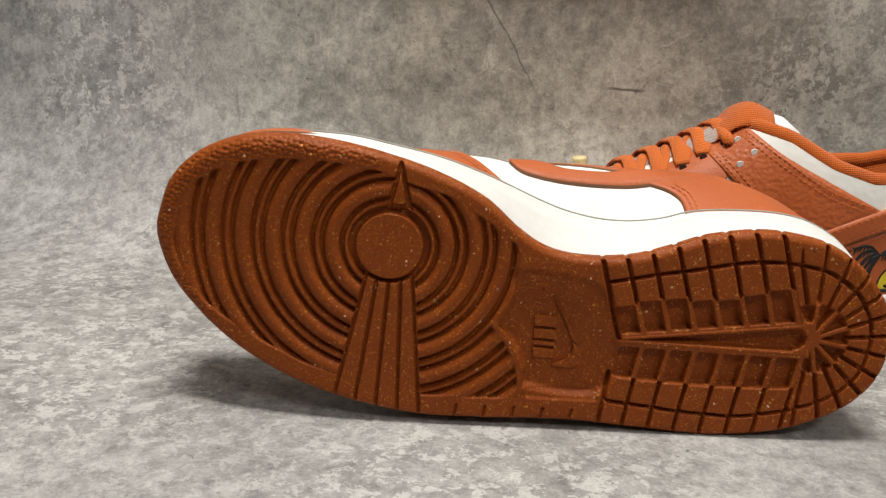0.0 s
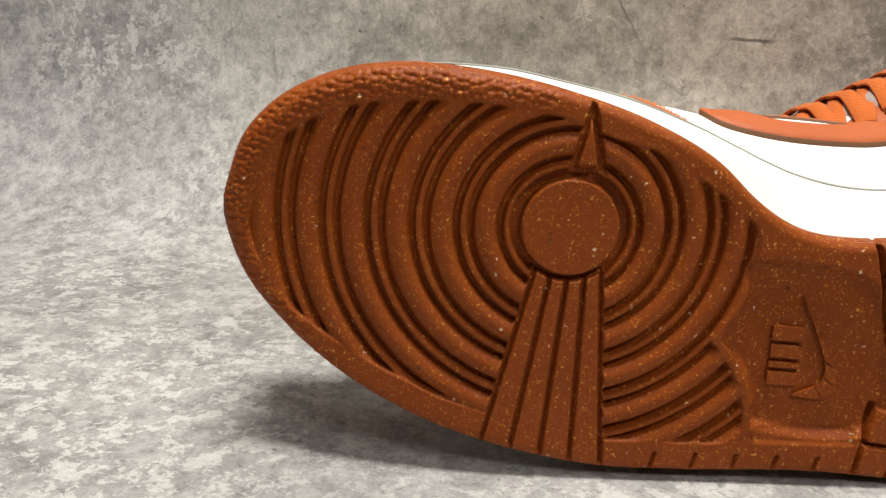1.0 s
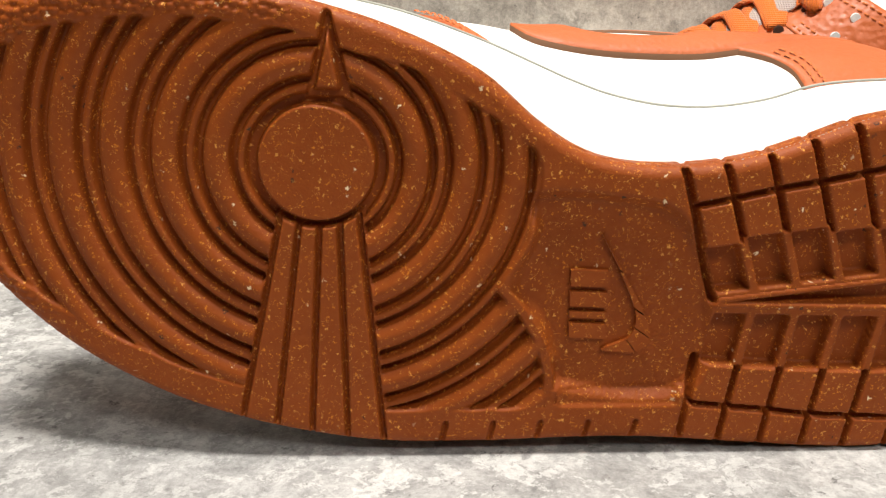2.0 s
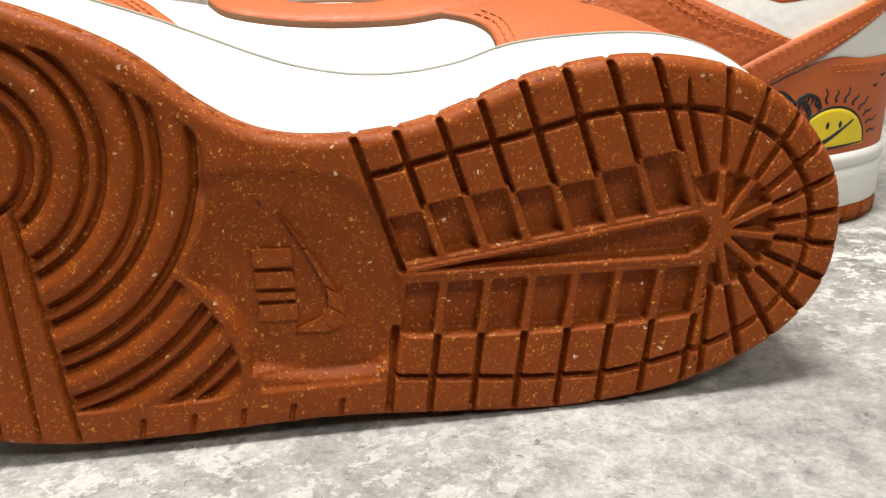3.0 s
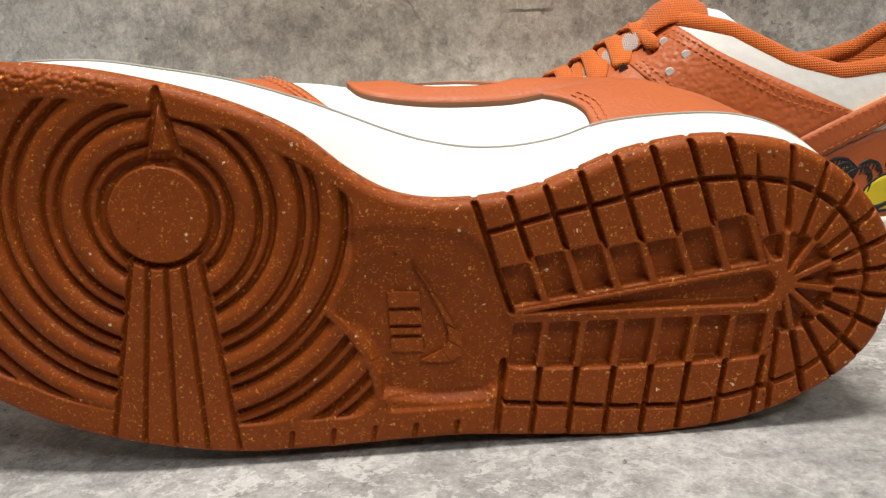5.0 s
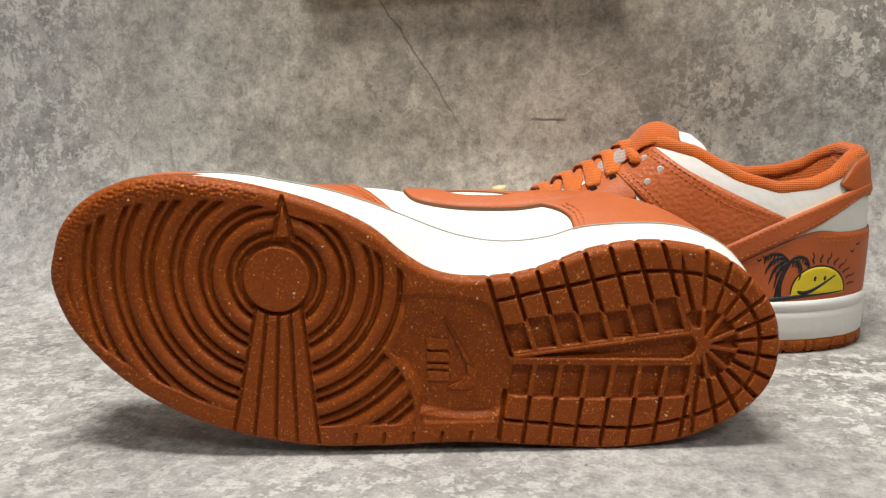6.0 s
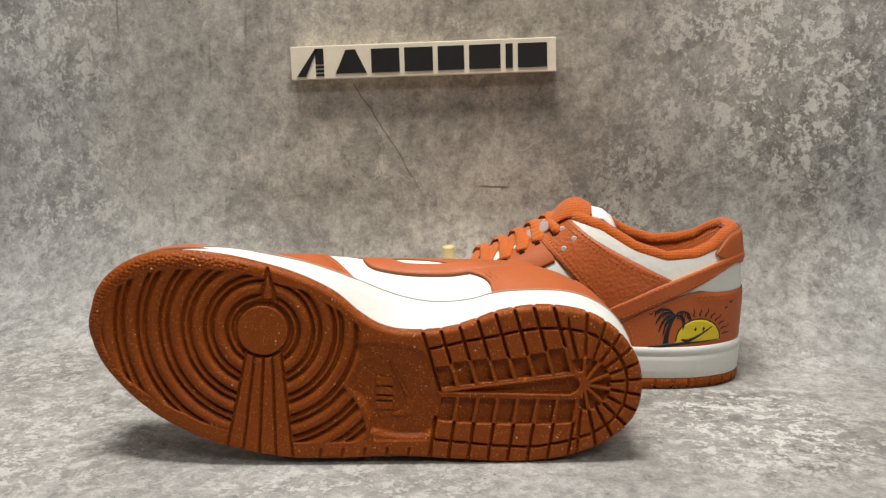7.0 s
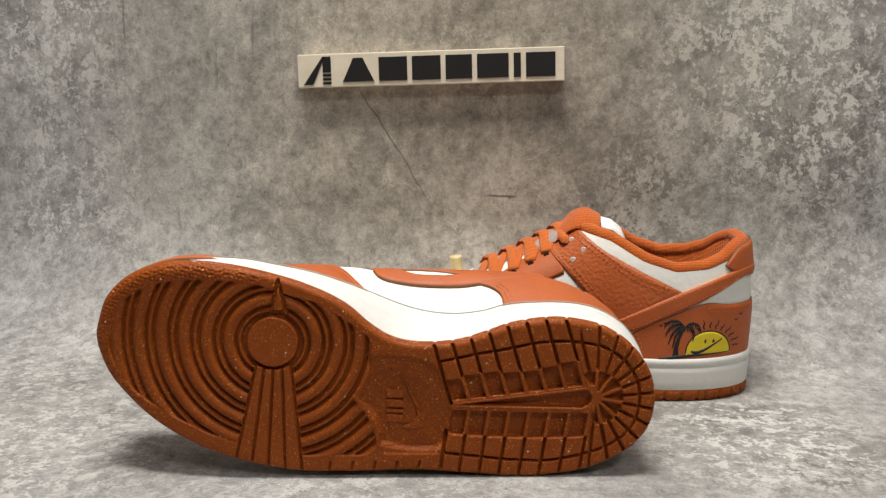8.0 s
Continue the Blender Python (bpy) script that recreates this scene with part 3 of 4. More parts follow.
def ribbon(name, pts, width, thick, material, root, side_dir=None, label=""):
    """Flat band along 3D points (metres) with a rounded section."""
    p = smooth_curve(pts, 6)
    t = np.gradient(p, axis=0)
    t /= np.linalg.norm(t, axis=1)[:, None]
    verts, faces = [], []
    ring = [(-0.5, 0), (-0.42, 0.8), (0, 1), (0.42, 0.8), (0.5, 0), (0.42, -0.8), (0, -1), (-0.42, -0.8)]
    for i in range(len(p)):
        s = np.array(side_dir, float)
        s = s - t[i] * (s @ t[i])
        s /= np.linalg.norm(s)
        n = np.cross(t[i], s)
        for a, b in ring:
            verts.append(p[i] + s * a * width + n * b * thick / 2)
    k = len(ring)
    for i in range(len(p) - 1):
        for j in range(k):
            faces.append([i * k + j, i * k + (j + 1) % k, (i + 1) * k + (j + 1) % k, (i + 1) * k + j])
    faces += [list(range(k)), list(range((len(p) - 1) * k, len(p) * k))]
    ob = mesh_object(name, verts, faces, material, root, label)
    fix_normals(ob)
    return ob


def tube(name, pts, radius, material, root, closed=False, label="", sides=12, flat=1.0):
    p = np.array(pts, float)
    n = len(p)
    t = (np.roll(p, -1, 0) - np.roll(p, 1, 0)) if closed else np.gradient(p, axis=0)
    t /= np.linalg.norm(t, axis=1)[:, None] + 1e-12
    rad = np.broadcast_to(radius, n)
    verts, faces = [], []
    for i in range(n):
        a = np.cross(t[i], (0, 0, 1.0))
        a /= np.linalg.norm(a) + 1e-12
        b = np.cross(a, t[i])
        for k in range(sides):
            w = 2 * math.pi * k / sides
            verts.append(p[i] + (a * math.cos(w) * flat + b * math.sin(w)) * rad[i])
    for i in range(n if closed else n - 1):
        for k in range(sides):
            i2 = (i + 1) % n
            faces.append([i * sides + k, i * sides + (k + 1) % sides, i2 * sides + (k + 1) % sides, i2 * sides + k])
    if not closed:
        faces += [list(range(sides)), list(range((n - 1) * sides, n * sides))]
    ob = mesh_object(name, verts, faces, material, root, label)
    fix_normals(ob)
    return ob


def stitching(lines, side, root, sgn, off=1.9, material=None, gap=3.2, dash=2.2, thick=0.36):
    """Rows of thread dashes along (u, h) lines on one side."""
    verts, faces = [], []
    for line in lines:
        c = smooth_curve(line, 10)
        p = np.array([on_side(a, b, side, off) for a, b in c])
        run = np.concatenate([[0], np.cumsum(np.linalg.norm(np.diff(p, axis=0), axis=1))])
        for s in np.arange(0.5, run[-1] - dash, gap):
            e = [np.array([np.interp(q, run, p[:, k]) for k in range(3)]) for q in (s, s + dash)]
            d = e[1] - e[0]
            d /= np.linalg.norm(d)
            w = np.cross(d, (0, side, 0.0))
            w /= np.linalg.norm(w)
            o = np.array((0, side * 0.35, 0.0))
            i = len(verts)
            for q, lift in ((e[0], -0.6), (e[0] + d * 0.4, 0.6), (e[1] - d * 0.4, 0.6), (e[1], -0.6)):
                verts += [q - w * thick + o * lift, q + o * (lift + 0.7), q + w * thick + o * lift]
            for k in range(3):
                for m in range(2):
                    faces.append([i + 3 * k + m, i + 3 * k + m + 1, i + 3 * k + m + 4, i + 3 * k + m + 3])
    ob = mesh_object("stitching", np.array(verts) * (0.001, 0.001 * sgn, 0.001), faces, material or THREAD, root, "rows of orange stitching")
    ob["kind"] = "stuff"
    fix_normals(ob)
    return ob


def build_upper(sgn, root, seamed):
    n = len(MIDTOP)
    # white midsole
    c0, c1 = SOLE, MIDTOP
    mid = c0.mean(0)
    rows = []
    for hh, s, out in ((8.0, 0.0, -0.5), (9.0, 0.03, 0.2), (14, 0.3, 0.5), (20, 0.66, 0.7), (23.6, 0.92, 0.8), (24.4, 0.95, 0.1), (25.0, 0.97, 0.9), (28, 1.0, 1.3), (30.0, 1.0, 0.7), (30.8, 1.0, -0.6), (30, 1.0, -5)):
        p = c0 + (c1 - c0) * s
        t = np.roll(p, -1, 0) - np.roll(p, 1, 0)
        t /= np.linalg.norm(t, axis=1)[:, None]
        o = np.stack([-t[:, 1], t[:, 0]], 1)
        p = p + o * (out - 2.6 * step(-105, -150, p[:, 0]))[:, None] * ORIENT
        # the toe's sidewall is lower
        hs = 8 + (hh - 8) * np.interp(p[:, 0], [-190, -120, -85, -50, -25, 60, 112], [0.75, 0.71, 0.73, 0.9, 1.0, 1.0, 1.04])
        rows.append(np.stack([p[:, 0], sgn * p[:, 1], hs + spring(p[:, 0])], 1) * 0.001)
    loft("midsole", rows, FOAM, root, sgn, "white rubber midsole")
    out = rows[8] + (rows[7] - rows[8]) * (1, 1, 0) * 1.35
    if seamed:
        # thin grey tube stands in for the shaded groove at the midsole seam
        tube("seam", smooth_curve(out[::6], 2, True), 0.00036, SEAM_SHADE, root, closed=True, sides=6)
    # white shell of the upper
    rows = []
    J = np.arange(0, n, 3)
    for k in range(23):
        row = []
        for j in J:
            top = np.interp(BELLYLINE[j, 0], AT, TOP)
            h = BASE + (top - BASE) * (k / 22) ** 0.9
            row.append(surface(j, h) * (1, sgn, 1) * 0.001)
        rows.append(np.array(row))
    loft("upper", rows, SUEDE, root, sgn, "white leather upper")
    # collar, padded
    rim, inner = [], []
    tip = int(np.argmax(BELLYLINE[:, 0]))
    for f in np.linspace(0, 1, 60):
        side, u = (1, np.interp(f, [0, 0.5], [-8, 111.4])) if f < 0.5 else (-1, np.interp(f, [0.5, 1], [111.4, -8]))
        top = np.interp(u, AT, TOP)
        p = on_side(u, top + 0.5, side, -4.6)
        rim.append(p * (1, sgn, 1) * 0.001)
    rim = smooth_curve(rim, 2)
    tube("collar", rim, 0.0050, KNIT, root, label="padded orange knit collar")
    rows = []
    for drop, pull in ((0, 0.93), (14, 0.86), (30, 0.84), (52, 0.86)):
        c = rim.mean(0)
        p = rim.copy()
        p[:, :2] = c[:2] + (p[:, :2] - c[:2]) * pull
        p[:, 2] -= drop * 0.001
        rows.append(p)
    lin = loft("lining", rows, KNIT, root, sgn, "orange knit lining", closed=False)
    # tongue
    spine = [(-92, 78), (-70, 88), (-50, 99), (-28, 112), (-18, 121), (-8, 124), (2, 120.5)]
    cross = []
    shape = smooth_curve([(*p, w, t) for p, w, t in zip(spine, (15, 18, 21, 23, 24, 25, 23), (2, 2.5, 3, 4.0, 4.6, 4.8, 4.2))], 4)
    for u, h, w, t in shape:
        cv = np.interp(u, AT, MIDDLE)
        row = []
        for k in range(28):
            a = 2 * math.pi * k / 28
            x, y = math.cos(a), math.sin(a)
            row.append(((u + 2 * y) * 0.001, sgn * (cv + w * np.sign(x) * abs(x) ** 0.7) * 0.001, (h + t * y - 0.010 * (w * x) ** 2) * 0.001))
        cross.append(np.array(row))
    lower = loft("tongue", cross[:14], SATIN, root, -sgn, "grey cloth tongue")
    fix_normals(lower)
    tip_rows = cross[12:]
    last = tip_rows[-1]
    tip_rows = tip_rows + [last.mean(0) + (last - last.mean(0)) * 0.3 + np.array((0.002, 0, 0))]
    tip_rows[0] = tip_rows[0].mean(0) + (tip_rows[0] - tip_rows[0].mean(0)) * 1.05
    fix_normals(loft("tongue_pad", tip_rows, KNIT, root, -sgn, "padded orange knit end of the tongue"))
    cv = np.interp(0, AT, MIDDLE)
    lab = []
    for u, h in ((4, 118.5), (12, 116.5), (19, 111), (24, 101)):
        lab.append([np.array((u, sgn * (cv + y), h + 4.5 - 0.010 * y * y)) * 0.001 for y in (-22, -12, 0, 12, 22)])
    ob = loft("tongue_label", [np.array(r) for r in lab], WHITE, root, sgn, "white woven label", closed=False)
    m = ob.modifiers.new("thickness", "SOLIDIFY")
    m.thickness = 0.0015


def build_panels(sgn, root, detail):
    """Orange overlays, both sides alike; stitched where seen near."""
    for side in (1, -1):
        near = (side > 0) == (detail == "inner")
        # toe overlay
        panel("toe_overlay", [(-189, 20), (-150, 20), (-100, 20.5), (-70, 23.5), (-45, 28)], [(-189, 36), (-150, 40), (-100, 50), (-76, 62), (-65, 54), (-55, 40), (-45, 29)], side, 1.3, ORANGE, root, sgn, CUT, 60, 8)
        if side > 0:
            panel("side_stripe", [(-46, 59), (-42, 51), (-35, 47.5), (-20, 46.5), (0, 47.5), (18, 50), (60, 60)], [(-46, 60), (-42, 64), (-35, 66), (-24, 57), (-10, 55.5), (4, 58), (18, 68), (60, 80)], side, 2.3, ORANGE, root, sgn, CUT, 50, 6)
            panel("heel_overlay", [(4, 52.5), (17, 50.5), (25, 46.5), (29.5, 40), (30.5, 33), (31, 27), (50, 27), (80, 27), (111.5, 27)], [(4, 53.5), (12, 56), (20, 59), (30, 62.5), (38, 65), (46, 67), (60, 69), (84, 70), (111.5, 67)], side, 1.9, ORANGE, root, sgn, CUT, 50, 12)
            panel("eyestay", [(-62, 72), (-40, 72), (-10, 66), (20, 60), (58, 68)], [(-62, 82), (-40, 96), (-14, 112), (8, 100), (58, 76)], side, 1.2, ORANGE, root, sgn, CUT, 40, 10)
            stitching([[(27, 47.5), (32, 41), (33.4, 30)], [(29, 49), (34.2, 42), (35.8, 30)], [(-71, 55), (-61, 41), (-52, 29)], [(-74, 55), (-64, 41), (-55, 29)]], side, root, sgn, 2.1)
        else:
            panel("front_eyestay", [(-66, 74), (-50, 73), (-38, 79), (-22, 87)], [(-66, 84), (-50, 94), (-38, 101), (-26, 106)], side, 1.1, ORANGE, root, sgn, CUT, 24, 8)
            panel("eyestay", [(-33, 101), (-18, 86), (0, 67), (13, 53), (58, 76)][:4], [(-30, 111), (-17, 118.5), (8, 102), (58, 77)], side, 1.7, TUMBLED, root, sgn, CUT, 40, 16, "tumbled orange leather panel")
            panel("eyestay", [(13, 53), (30, 60), (45, 67), (58, 73)], [(13, 54), (30, 86), (45, 81), (58, 77)][0:4], side, 1.6, TUMBLED, root, sgn, CUT, 24, 8)
            panel("side_stripe", [(11, 52), (23, 48.5), (48, 60.5), (73, 72), (98, 85.5), (111.5, 88)], [(11, 54), (24, 61), (48, 73), (73, 83.5), (96, 91.5), (111.5, 94)], side, 2.6, ORANGE, root, sgn, PALE_EDGE, 60, 6, "stitched orange leather stripe")
            panel("heel_overlay", [(22, 28), (40, 28), (70, 28.5), (90, 29), (111.5, 30)], [(24, 47), (45, 58), (72, 69), (90, 68), (111.5, 68)], side, 1.4, ORANGE, root, sgn, CUT, 50, 12, "orange leather heel panel with a print")
            stitching([[(14, 55), (48, 71), (73, 81.5), (96, 89.5)], [(24, 50.5), (48, 62.5), (73, 74), (97, 86.5)]], side, root, sgn, 2.7, THREAD)
            stitching([[(-16, 116), (6, 101), (30, 86.5), (56, 77.5)], [(-17, 113), (4, 98.5), (28, 84), (50, 76)], [(-30, 101), (-16, 87.5), (0, 70), (13, 56)], [(-27, 102), (-13, 88.5), (3, 71.5), (15, 58)]], side, root, sgn, 1.9)
            stitching([[(74, 66.5), (90, 65.8), (110, 65.5)], [(76, 64), (90, 63.5), (110, 63)], [(27, 48), (31, 40), (32, 32)]], side, root, sgn, 1.6)
        # heel tab
        panel("heel_tab", [(88, 94), (98, 88), (106, 86.5), (111.6, 86)], [(88, 95), (98, 106), (106, 109), (111.6, 111)], side, 2.2, ORANGE, root, sgn, CUT, 20, 8, "orange leather heel tab")


def stroke(name, pts, widths, side, off, material, root, sgn, label=""):
    """Thin printed stroke along (u, h) points on one side of the upper."""
    c = smooth_curve(pts, 6)
    w = np.interp(np.linspace(0, 1, len(c)), np.linspace(0, 1, len(widths)), widths)
    t = np.gradient(c, axis=0)
    t /= np.linalg.norm(t, axis=1)[:, None] + 1e-9
    o = np.stack([-t[:, 1], t[:, 0]], 1)
    verts, faces = [], []
    for q, n, ww in zip(c, o, w):
        for k, lift in ((-0.5, -0.5), (-0.5, 0.04), (0.5, 0.04), (0.5, -0.5)):
            p = q + n * ww * k
            verts.append(on_side(p[0], p[1], side, off + lift) * (0.001, 0.001 * sgn, 0.001))
    for i in range(len(c) - 1):
        for k in range(4):
            faces.append([4 * i + k, 4 * i + (k + 1) % 4, 4 * i + 4 + (k + 1) % 4, 4 * i + 4 + k])
    faces += [[0, 1, 2, 3], [4 * len(c) - 4 + k for k in range(4)]]
    ob = mesh_object(name, verts, faces, material, root, label)
    fix_normals(ob)
    return ob


def beach_print(sgn, root):
    """Printed palm and setting sun on the outer heel panel."""
    off, cu, ch, r = 1.5, 77.0, 34.2, 15.6
    ang = np.linspace(math.pi, 0, 13)
    panel("printed_sun", [(cu - r * 1.02 + 2.04 * r * k / 6, ch - 0.6 + 0.3 * k / 6) for k in range(7)], [(cu + r * math.cos(a), ch + 0.3 + r * math.sin(a)) for a in ang], -1, 0.12, YELLOW, root, sgn, None, 30, 8, "yellow half sun", lift=off)
    stroke("printed_outline", [(cu + r * math.cos(a), ch + 0.4 + r * math.sin(a)) for a in ang], (0.8, 0.9, 0.8), -1, off + 0.1, BLACK, root, sgn)
    for k in range(11):
        a = math.radians(12 + 12.6 * k)
        pts = [(cu + q * math.cos(a + 0.025 * s), ch + q * math.sin(a + 0.025 * s)) for q, s in ((r + 2.2, 0), (r + 4.2, 1), (r + 6.0, -1), (r + (8.6 if k % 2 else 7.0), 0))]
        if k < 10:
            stroke("printed_ray", pts, (1.0, 0.9, 0.4), -1, off, BLACK, root, sgn)
    stroke("printed_ground", [(42.3, 30.7), (52.4, 31.6), (63.6, 32.9), (77.0, 33.8), (92.7, 34.6)], (0.4, 2.6, 2.2, 1.0, 0.6), -1, off + 0.1, BLACK, root, sgn)
    stroke("printed_trunk", [(54.5, 32.2), (55.0, 39.5), (57.0, 46.5), (60.4, 52.8)], (4.2, 2.8, 2.2, 1.6), -1, off + 0.1, BLACK, root, sgn)
    crown = (60.4, 53.0)
    for reach in ([(59.0, 55.6), (54.0, 53.4), (50.4, 48.2)], [(59.2, 53.0), (55.0, 48.4), (52.8, 42.6)], [(67.4, 55.8), (72.2, 54.4), (74.6, 50.2)],
                  [(67.0, 53.2), (69.6, 49.4), (69.4, 44.4)], [(60.2, 51.0), (57.0, 46.4), (55.8, 40.0)], [(58.6, 57.0), (53.6, 57.4), (49.4, 54.4)]):
        stroke("printed_frond", [crown] + [(u - 3.0, h) for u, h in reach], (0.8, 1.7, 1.5, 0.4), -1, off + 0.1, BLACK, root, sgn)
        rib = smooth_curve([crown] + [(u - 3.0, h) for u, h in reach], 3)[2:]
        for k, (u, h) in enumerate(rib[:-1]):
            stroke("printed_leaflet", [(u, h), (u - 0.5 + 0.2 * (k % 2), h - 1.9), (u - 1.1, h - 3.4 + 0.5 * (k % 3))], (1.0, 0.8, 0.2), -1, off + 0.1, BLACK, root, sgn)
    for u in (74.6, 80.2):
        stroke("printed_dot", [(u, 41.6), (u + 0.2, 43.0), (u + 0.3, 44.4)], (0.5, 1.7, 0.5), -1, off + 0.15, BLACK, root, sgn)
    stroke("printed_sweep", [(65.2, 36.1), (69.2, 35.1), (75.9, 37.7), (86.5, 44.3)], (1.2, 2.6, 1.7, 0.7), -1, off + 0.15, BLACK, root, sgn)
    for u, h in ((44, 53.8), (47, 55.6), (96, 56.4), (99.5, 60)):
        stroke("printed_bird", [(u - 1.4, h + 0.9), (u - 0.2, h), (u + 1.3, h + 1.2)], (0.3, 1.1, 0.3), -1, off, BLACK, root, sgn)


def sole_marks(sgn, root):
    """Plain raised shapes in the arch plate."""
    def raised(pts):
        bm = bmesh.new()
        low = [bm.verts.new((u * 0.001, sgn * v * 0.001, 0.0037)) for u, v in pts]
        c = np.mean(pts, axis=0)
        top = [bm.verts.new(((c[0] + (u - c[0]) * 0.97) * 0.001, sgn * (c[1] + (v - c[1]) * 0.94) * 0.001, 0.0017)) for u, v in pts]
        bm.faces.new(top)
        for k in range(len(pts)):
            bm.faces.new((low[k], low[(k + 1) % len(pts)], top[(k + 1) % len(pts)], top[k]))
        from_bmesh("raised_mark", bm, RUBBER, root)
    for v0, v1 in ((-9.6, -5.4), (-4.2, -2.4), (-1.2, 2.9), (4.1, 8.6)):
        raised([(-35.2, v0 + 0.5), (-25.8, v0), (-25.8, v1), (-35.2, v1 + 0.5)])
    c = smooth_curve([(-27.8, 18), (-22, 8), (-16, -3.5), (-14.6, -9.5), (-18, -13.2), (-26.8, -12.6)], 5)
    d = smooth_curve([(-27.8, 18), (-23, 8.6), (-18.8, -1.5), (-18.6, -6.5), (-20.5, -9.6), (-26.8, -12.2)], 5)
    for k in range(0, 25, 5):
        raised(list(map(tuple, np.vstack([c[k:k + 6], d[k:k + 6][::-1]]))))


def build_laces(sgn, root):
    def top(u, v_off, lift):
        cv = np.interp(u, AT, MIDDLE)
        h = np.interp(u, AT, CROWN)
        return np.array((u, cv + v_off, h + lift - 0.012 * v_off ** 2))
    for (u0, h0), (u1, h1) in zip(EYELETS[:-1], EYELETS[1:]):
        for side in (1, -1):
            lift = 4.2 + 1.3 * side
            pts = [on_side(u0, h0, side, -2.5), on_side(u0 + 0.6, h0 + 2.2, side, 2.6)]
            for f in (0.3, 0.5, 0.7):
                pts.append(top(u0 + (u1 - u0) * f + 1.5, side * 26 * (0.5 - f) * 1.6, lift))
            pts += [on_side(u1 - 0.6, h1 + 2.8, -side, 2.6), on_side(u1, h1, -side, -2.5)]
            pts = np.array(pts) * (0.001, 0.001 * sgn, 0.001)
            ribbon("lace", pts, 0.0078, 0.0019, LACE, root, (1, 0, 0.45), "flat orange woven lace")


def lace_end(sgn, root):
    pts = [on_side(u, h, -1, o) * (0.001, 0.001 * sgn, 0.001) for u, h, o in ((-30, 116, 3.0), (-26, 113.5, 4.2), (-22.5, 109.5, 4.0), (-21.5, 106.5, 1.5), (-22, 105, -1.5))]
    tube("lace_loop", smooth_curve(pts, 5), np.interp(np.arange(21), [0, 8, 16, 20], [0.0022, 0.0036, 0.0032, 0.002]), LACE, root, label="bunched orange lace drawn into an eyelet")


EYELETS = [(-86, 72.5), (-72, 79), (-58, 86), (-46, 92.5), (-35, 99), (-24, 107.5)]


def eyelet(u, h, side, root, sgn, material, r=2.0):
    p = on_side(u, h, side, 1.9) * (1, sgn, 1) * 0.001
    q = on_side(u, h, side, 3.0) * (1, sgn, 1) * 0.001
    ax = Vector(q - p).normalized()
    bm = bmesh.new()
    bmesh.ops.create_cone(bm, cap_ends=True, segments=16, radius1=r * 0.001, radius2=r * 0.0009, depth=0.0008)
    bm.transform(Matrix.Translation(Vector(p)) @ ax.to_track_quat("Z", "Y").to_matrix().to_4x4())
    return from_bmesh("eyelet", bm, material, root)


def area_sign(c):
    return 1 if (c[:, 0] * np.roll(c[:, 1], -1) - np.roll(c[:, 0], -1) * c[:, 1]).sum() < 0 else -1


ORIENT = area_sign(SOLE)


def bend_toe(root, sgn):
    """The toe's spring: the sole curves up and forward in front of the ball of the foot."""
    for ob in root.children:
        me = ob.data
        co = np.empty(len(me.vertices) * 3)
        me.vertices.foreach_get("co", co)
        co = co.reshape(-1, 3)
        s = 0.0135 * np.clip((-co[:, 0] - 0.105) / 0.085, 0, 2) ** 1.8
        co[:, 0] -= 0.60 * s
        co[:, 1] -= 0.22 * s * sgn
        co[:, 2] += s
        me.vertices.foreach_set("co", co.ravel())
        me.update()


def build_shoe(sgn, matrix, fine, detail, label):
    root = new("sneaker")
    tagged(root, label, "sneaker", "pair of sneakers")
    build_sole(sgn, root, fine)
    build_upper(sgn, root, detail == "inner")
    build_panels(sgn, root, detail)
    build_laces(sgn, root)
    if detail == "outer":
        beach_print(sgn, root)
        lace_end(sgn, root)
        for u, h in ((-17, 109), (-9, 103.5), (-16, 96.5)):
            eyelet(u, h, -1, root, sgn, FOAM)
        # solid discs: the shade inside the lace holes is put into their colour
        for u, h in EYELETS[1:]:
            eyelet(u + 0.4, h - 0.8, -1, root, sgn, HOLE_SHADE, 2.2)
        cv = np.interp(-103, AT, MIDDLE)
        tube("lace_bead", smooth_curve([(-0.103, sgn * (cv - 2) * 0.001, 0.074), (-0.1035, sgn * (cv - 2.5) * 0.001, 0.082), (-0.104, sgn * (cv - 3) * 0.001, 0.0885)], 3), 0.0046, BEAD, root, label="cream plastic lace end")
    else:
        sole_marks(sgn, root)
    bend_toe(root, sgn)
    root.matrix_world = matrix
    return root


# ---- the place ----
def backdrop():
    """One bent board: level in front, curved up into an upright back."""
    prof = [(-1.0, 0.0), (-0.3, 0.0), (0.2, 0.0), (0.5, 0.0)]
    R, Y = 0.12, 0.737
    for k in range(13):
        a = math.pi / 2 * k / 12
        prof.append((Y - R + R * math.sin(a), R - R * math.cos(a)))
    prof += [(Y, 0.4), (Y, 0.9)]
    verts, faces = [], []
    xs = np.linspace(-1.1, 1.1, 12)
    for x in xs:
        for y, z in prof:
            verts.append((x, y, z))
    m = len(prof)
    for i in range(len(xs) - 1):
        for j in range(m - 1):
            faces.append([i * m + j, (i + 1) * m + j, (i + 1) * m + j + 1, i * m + j + 1])
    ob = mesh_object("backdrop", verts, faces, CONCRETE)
    s = ob.modifiers.new("thickness", "SOLIDIFY")
    s.thickness, s.offset = 0.003, -1
    tagged(ob, "grey concrete-look backdrop board curving up behind the shoes", "backdrop", kind="structure")


backdrop()

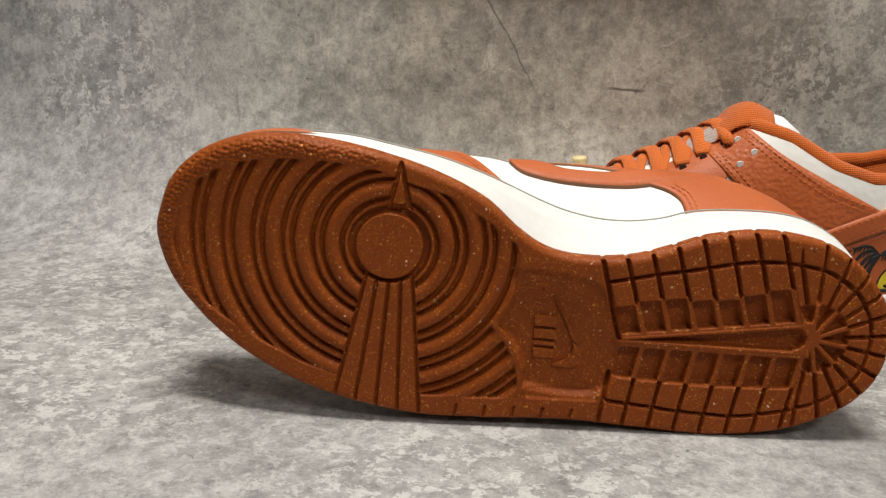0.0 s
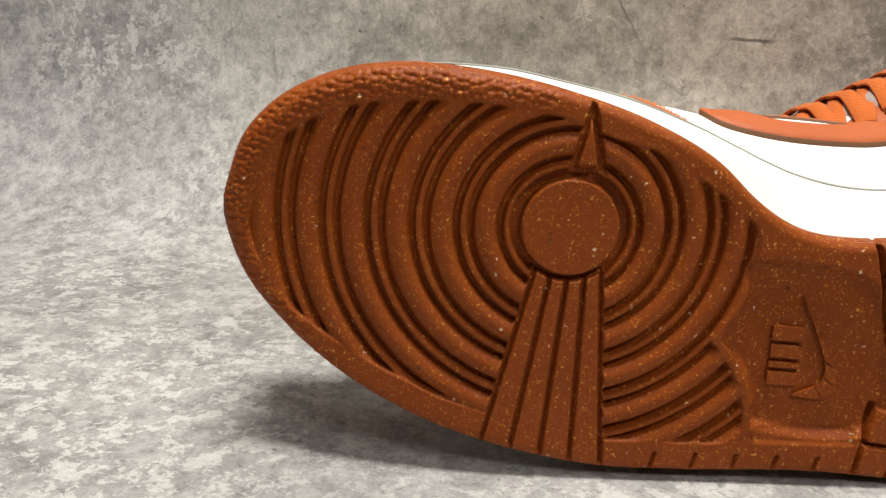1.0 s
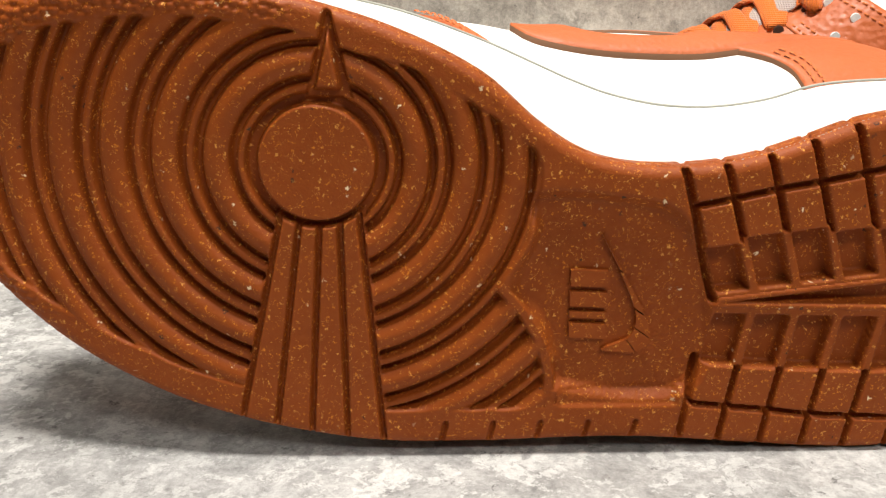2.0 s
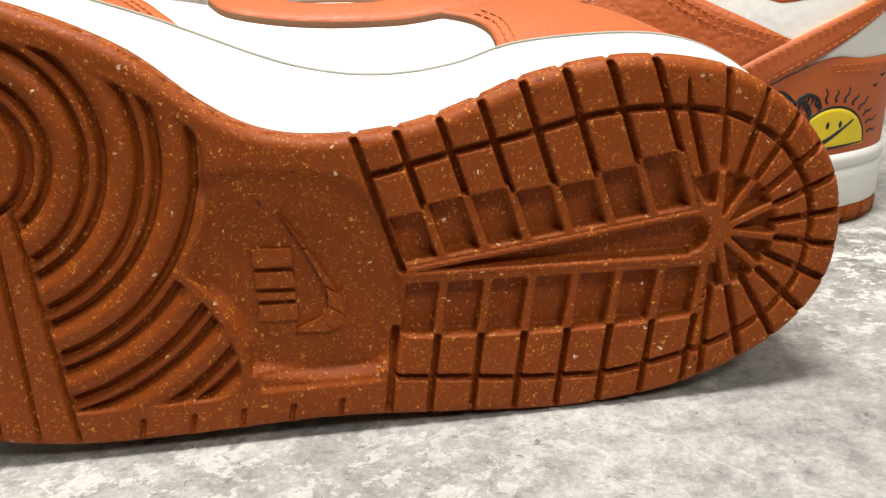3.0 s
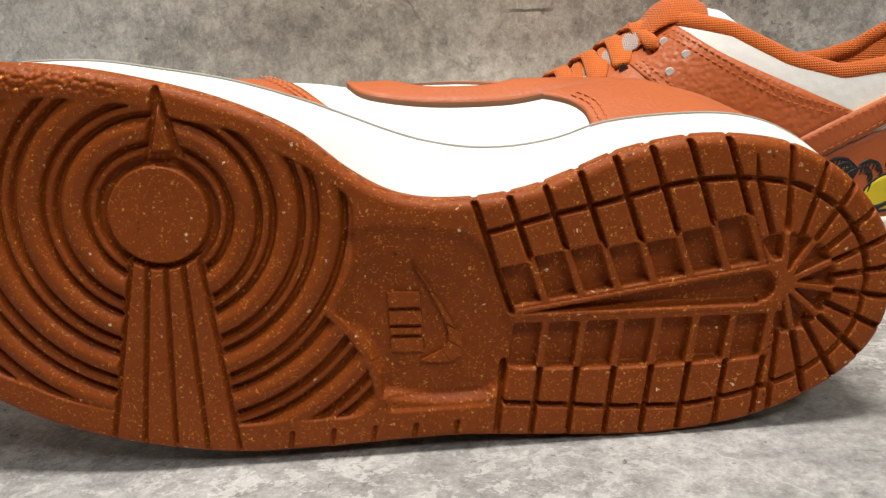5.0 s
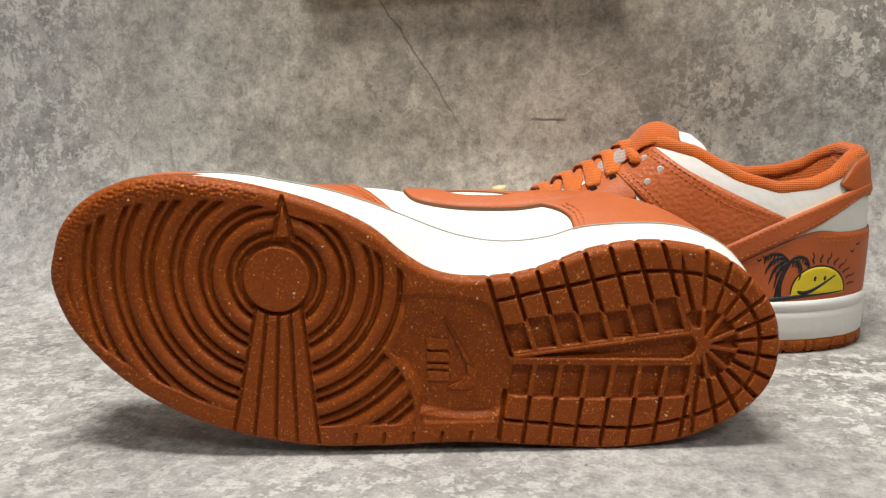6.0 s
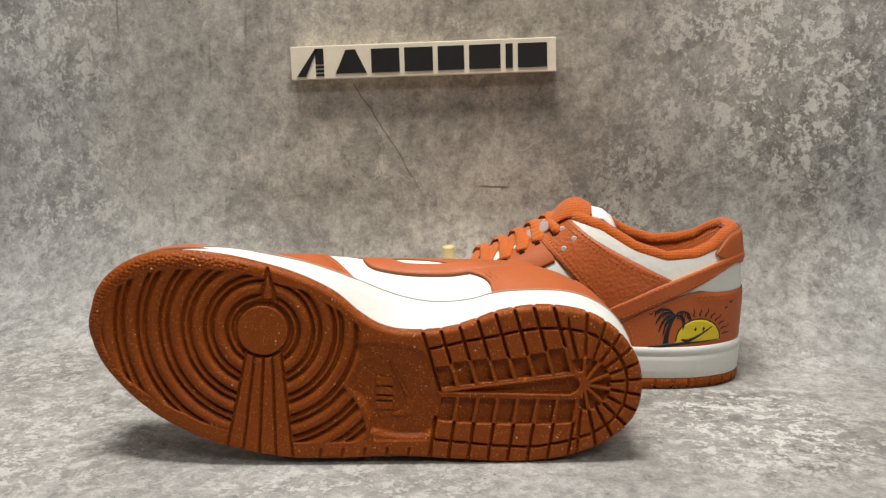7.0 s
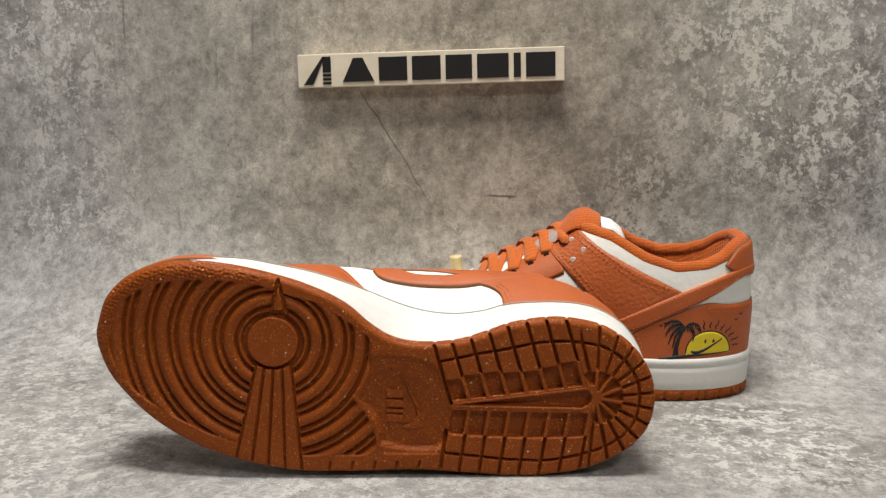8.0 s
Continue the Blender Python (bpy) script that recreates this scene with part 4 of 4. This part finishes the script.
O3, U3, N3 = Vector((0.0, 0.4498, 0.0412)), Vector((0.9925, 0.1223, -0.0016)), Vector((0.1223, -0.9924, 0.0130))
V3 = U3.cross(N3).normalized()
if V3.z < 0:
    V3 = -V3
front = Matrix((( U3.x, -V3.x, -N3.x, O3.x), (U3.y, -V3.y, -N3.y, O3.y), (U3.z, -V3.z, -N3.z, O3.z), (0, 0, 0, 1)))
build_shoe(-1, front, True, "inner", "orange and white leather sneaker lying on its side, speckled sole showing")
back = build_shoe(1, pose(0.0862, 0.627, 0.0, 0, 0, 0), False, "outer", "orange and white leather sneaker standing upright on the board")


def sign():
    root = new("sign")
    tagged(root, "long cream sign board with black plain marks on the backdrop", "sign")
    box("board", -0.1125, 0.1125, -0.012, 0.0, -0.0138, 0.0138, SIGN_WHITE, root, 0.0006, "cream board")
    def slab(pts, z0=-0.0095, z1=0.0095):
        bm = bmesh.new()
        front_face = [bm.verts.new((x, -0.0128, z)) for x, z in pts]
        rear = [bm.verts.new((x, -0.0115, z)) for x, z in pts]
        bm.faces.new(front_face)
        bm.faces.new(rear[::-1])
        for k in range(len(pts)):
            bm.faces.new((front_face[k], rear[k], rear[(k + 1) % len(pts)], front_face[(k + 1) % len(pts)]))
        from_bmesh("mark", bm, BLACK, root)
    # emblem: a leaning bar, an upright bar and three short bars
    slab([(-0.1075, -0.0115), (-0.0995, -0.0115), (-0.0885, 0.0115), (-0.0905, 0.0115)])
    slab([(-0.0905, -0.0015), (-0.0835, -0.0015), (-0.0835, 0.0115), (-0.0905, 0.0115)])
    for k in range(3):
        slab([(-0.0905, -0.0115 + 0.0033 * k), (-0.0835, -0.0115 + 0.0033 * k), (-0.0835, -0.0095 + 0.0033 * k), (-0.0905, -0.0095 + 0.0033 * k)])
    # seven plain black blocks as wide as the strokes they stand for
    x = -0.0735
    for w, top in ((0.027, 0.3), (0.024, 1.0), (0.024, 1.0), (0.022, 1.0), (0.026, 1.0), (0.0058, 1.0), (0.024, 1.0)):
        c = x + w / 2
        slab([(x, -0.0098), (x + w, -0.0098), (c + w / 2 * top, 0.0098), (c - w / 2 * top, 0.0098)])
        x += w + 0.0043
    root.matrix_world = pose(-0.048, 0.737, 0.2350, 0, -1.3, 0)
    return root


sign()

# the room
table = new("table")
tagged(table, "plain brown wooden table under the concrete-look board", "table")
box("tabletop", -1.2, 1.2, -1.1, 0.9, -0.04, -0.004, WOOD, table, 0.004)
for x in (-1.12, 1.06):
    for y in (-1.04, 0.78):
        box("leg", x, x + 0.06, y, y + 0.06, -0.75, -0.04, WOOD, table, 0.004)
# housings added out of view; the second holds the front fill light
for x, y, w, d in ((-0.08, 0.36, 0.66, 0.36), (0.6, -0.65, 0.86, 0.46)):
    lamp = new("ceiling_light")
    tagged(lamp, "plain white rectangular housing added round an unseen overhead light", "ceiling light", "ceiling lights")
    box("housing", -w / 2, w / 2, -d / 2, d / 2, 0.0, 0.13, LAMP_WHITE, lamp, 0.006)
    lamp.matrix_world = pose(x, y, 1.57)
for name, b in (("wall_north", (-2.0, 2.0, 1.4, 1.5, -0.75, 1.7)), ("wall_south", (-2.0, 2.0, -2.2, -2.1, -0.75, 1.7)), ("wall_west", (-2.1, -2.0, -2.2, 1.5, -0.75, 1.7)), ("wall_east", (2.0, 2.1, -2.2, 1.5, -0.75, 1.7)), ("ceiling", (-2.1, 2.1, -2.2, 1.5, 1.7, 1.8)), ("floor", (-2.1, 2.1, -2.2, 1.5, -0.85, -0.75))):
    ob = box(name, *b, PLASTER)
    tagged(ob, "plain grey plaster " + name.split("_")[0], name.split("_")[0], kind="structure")
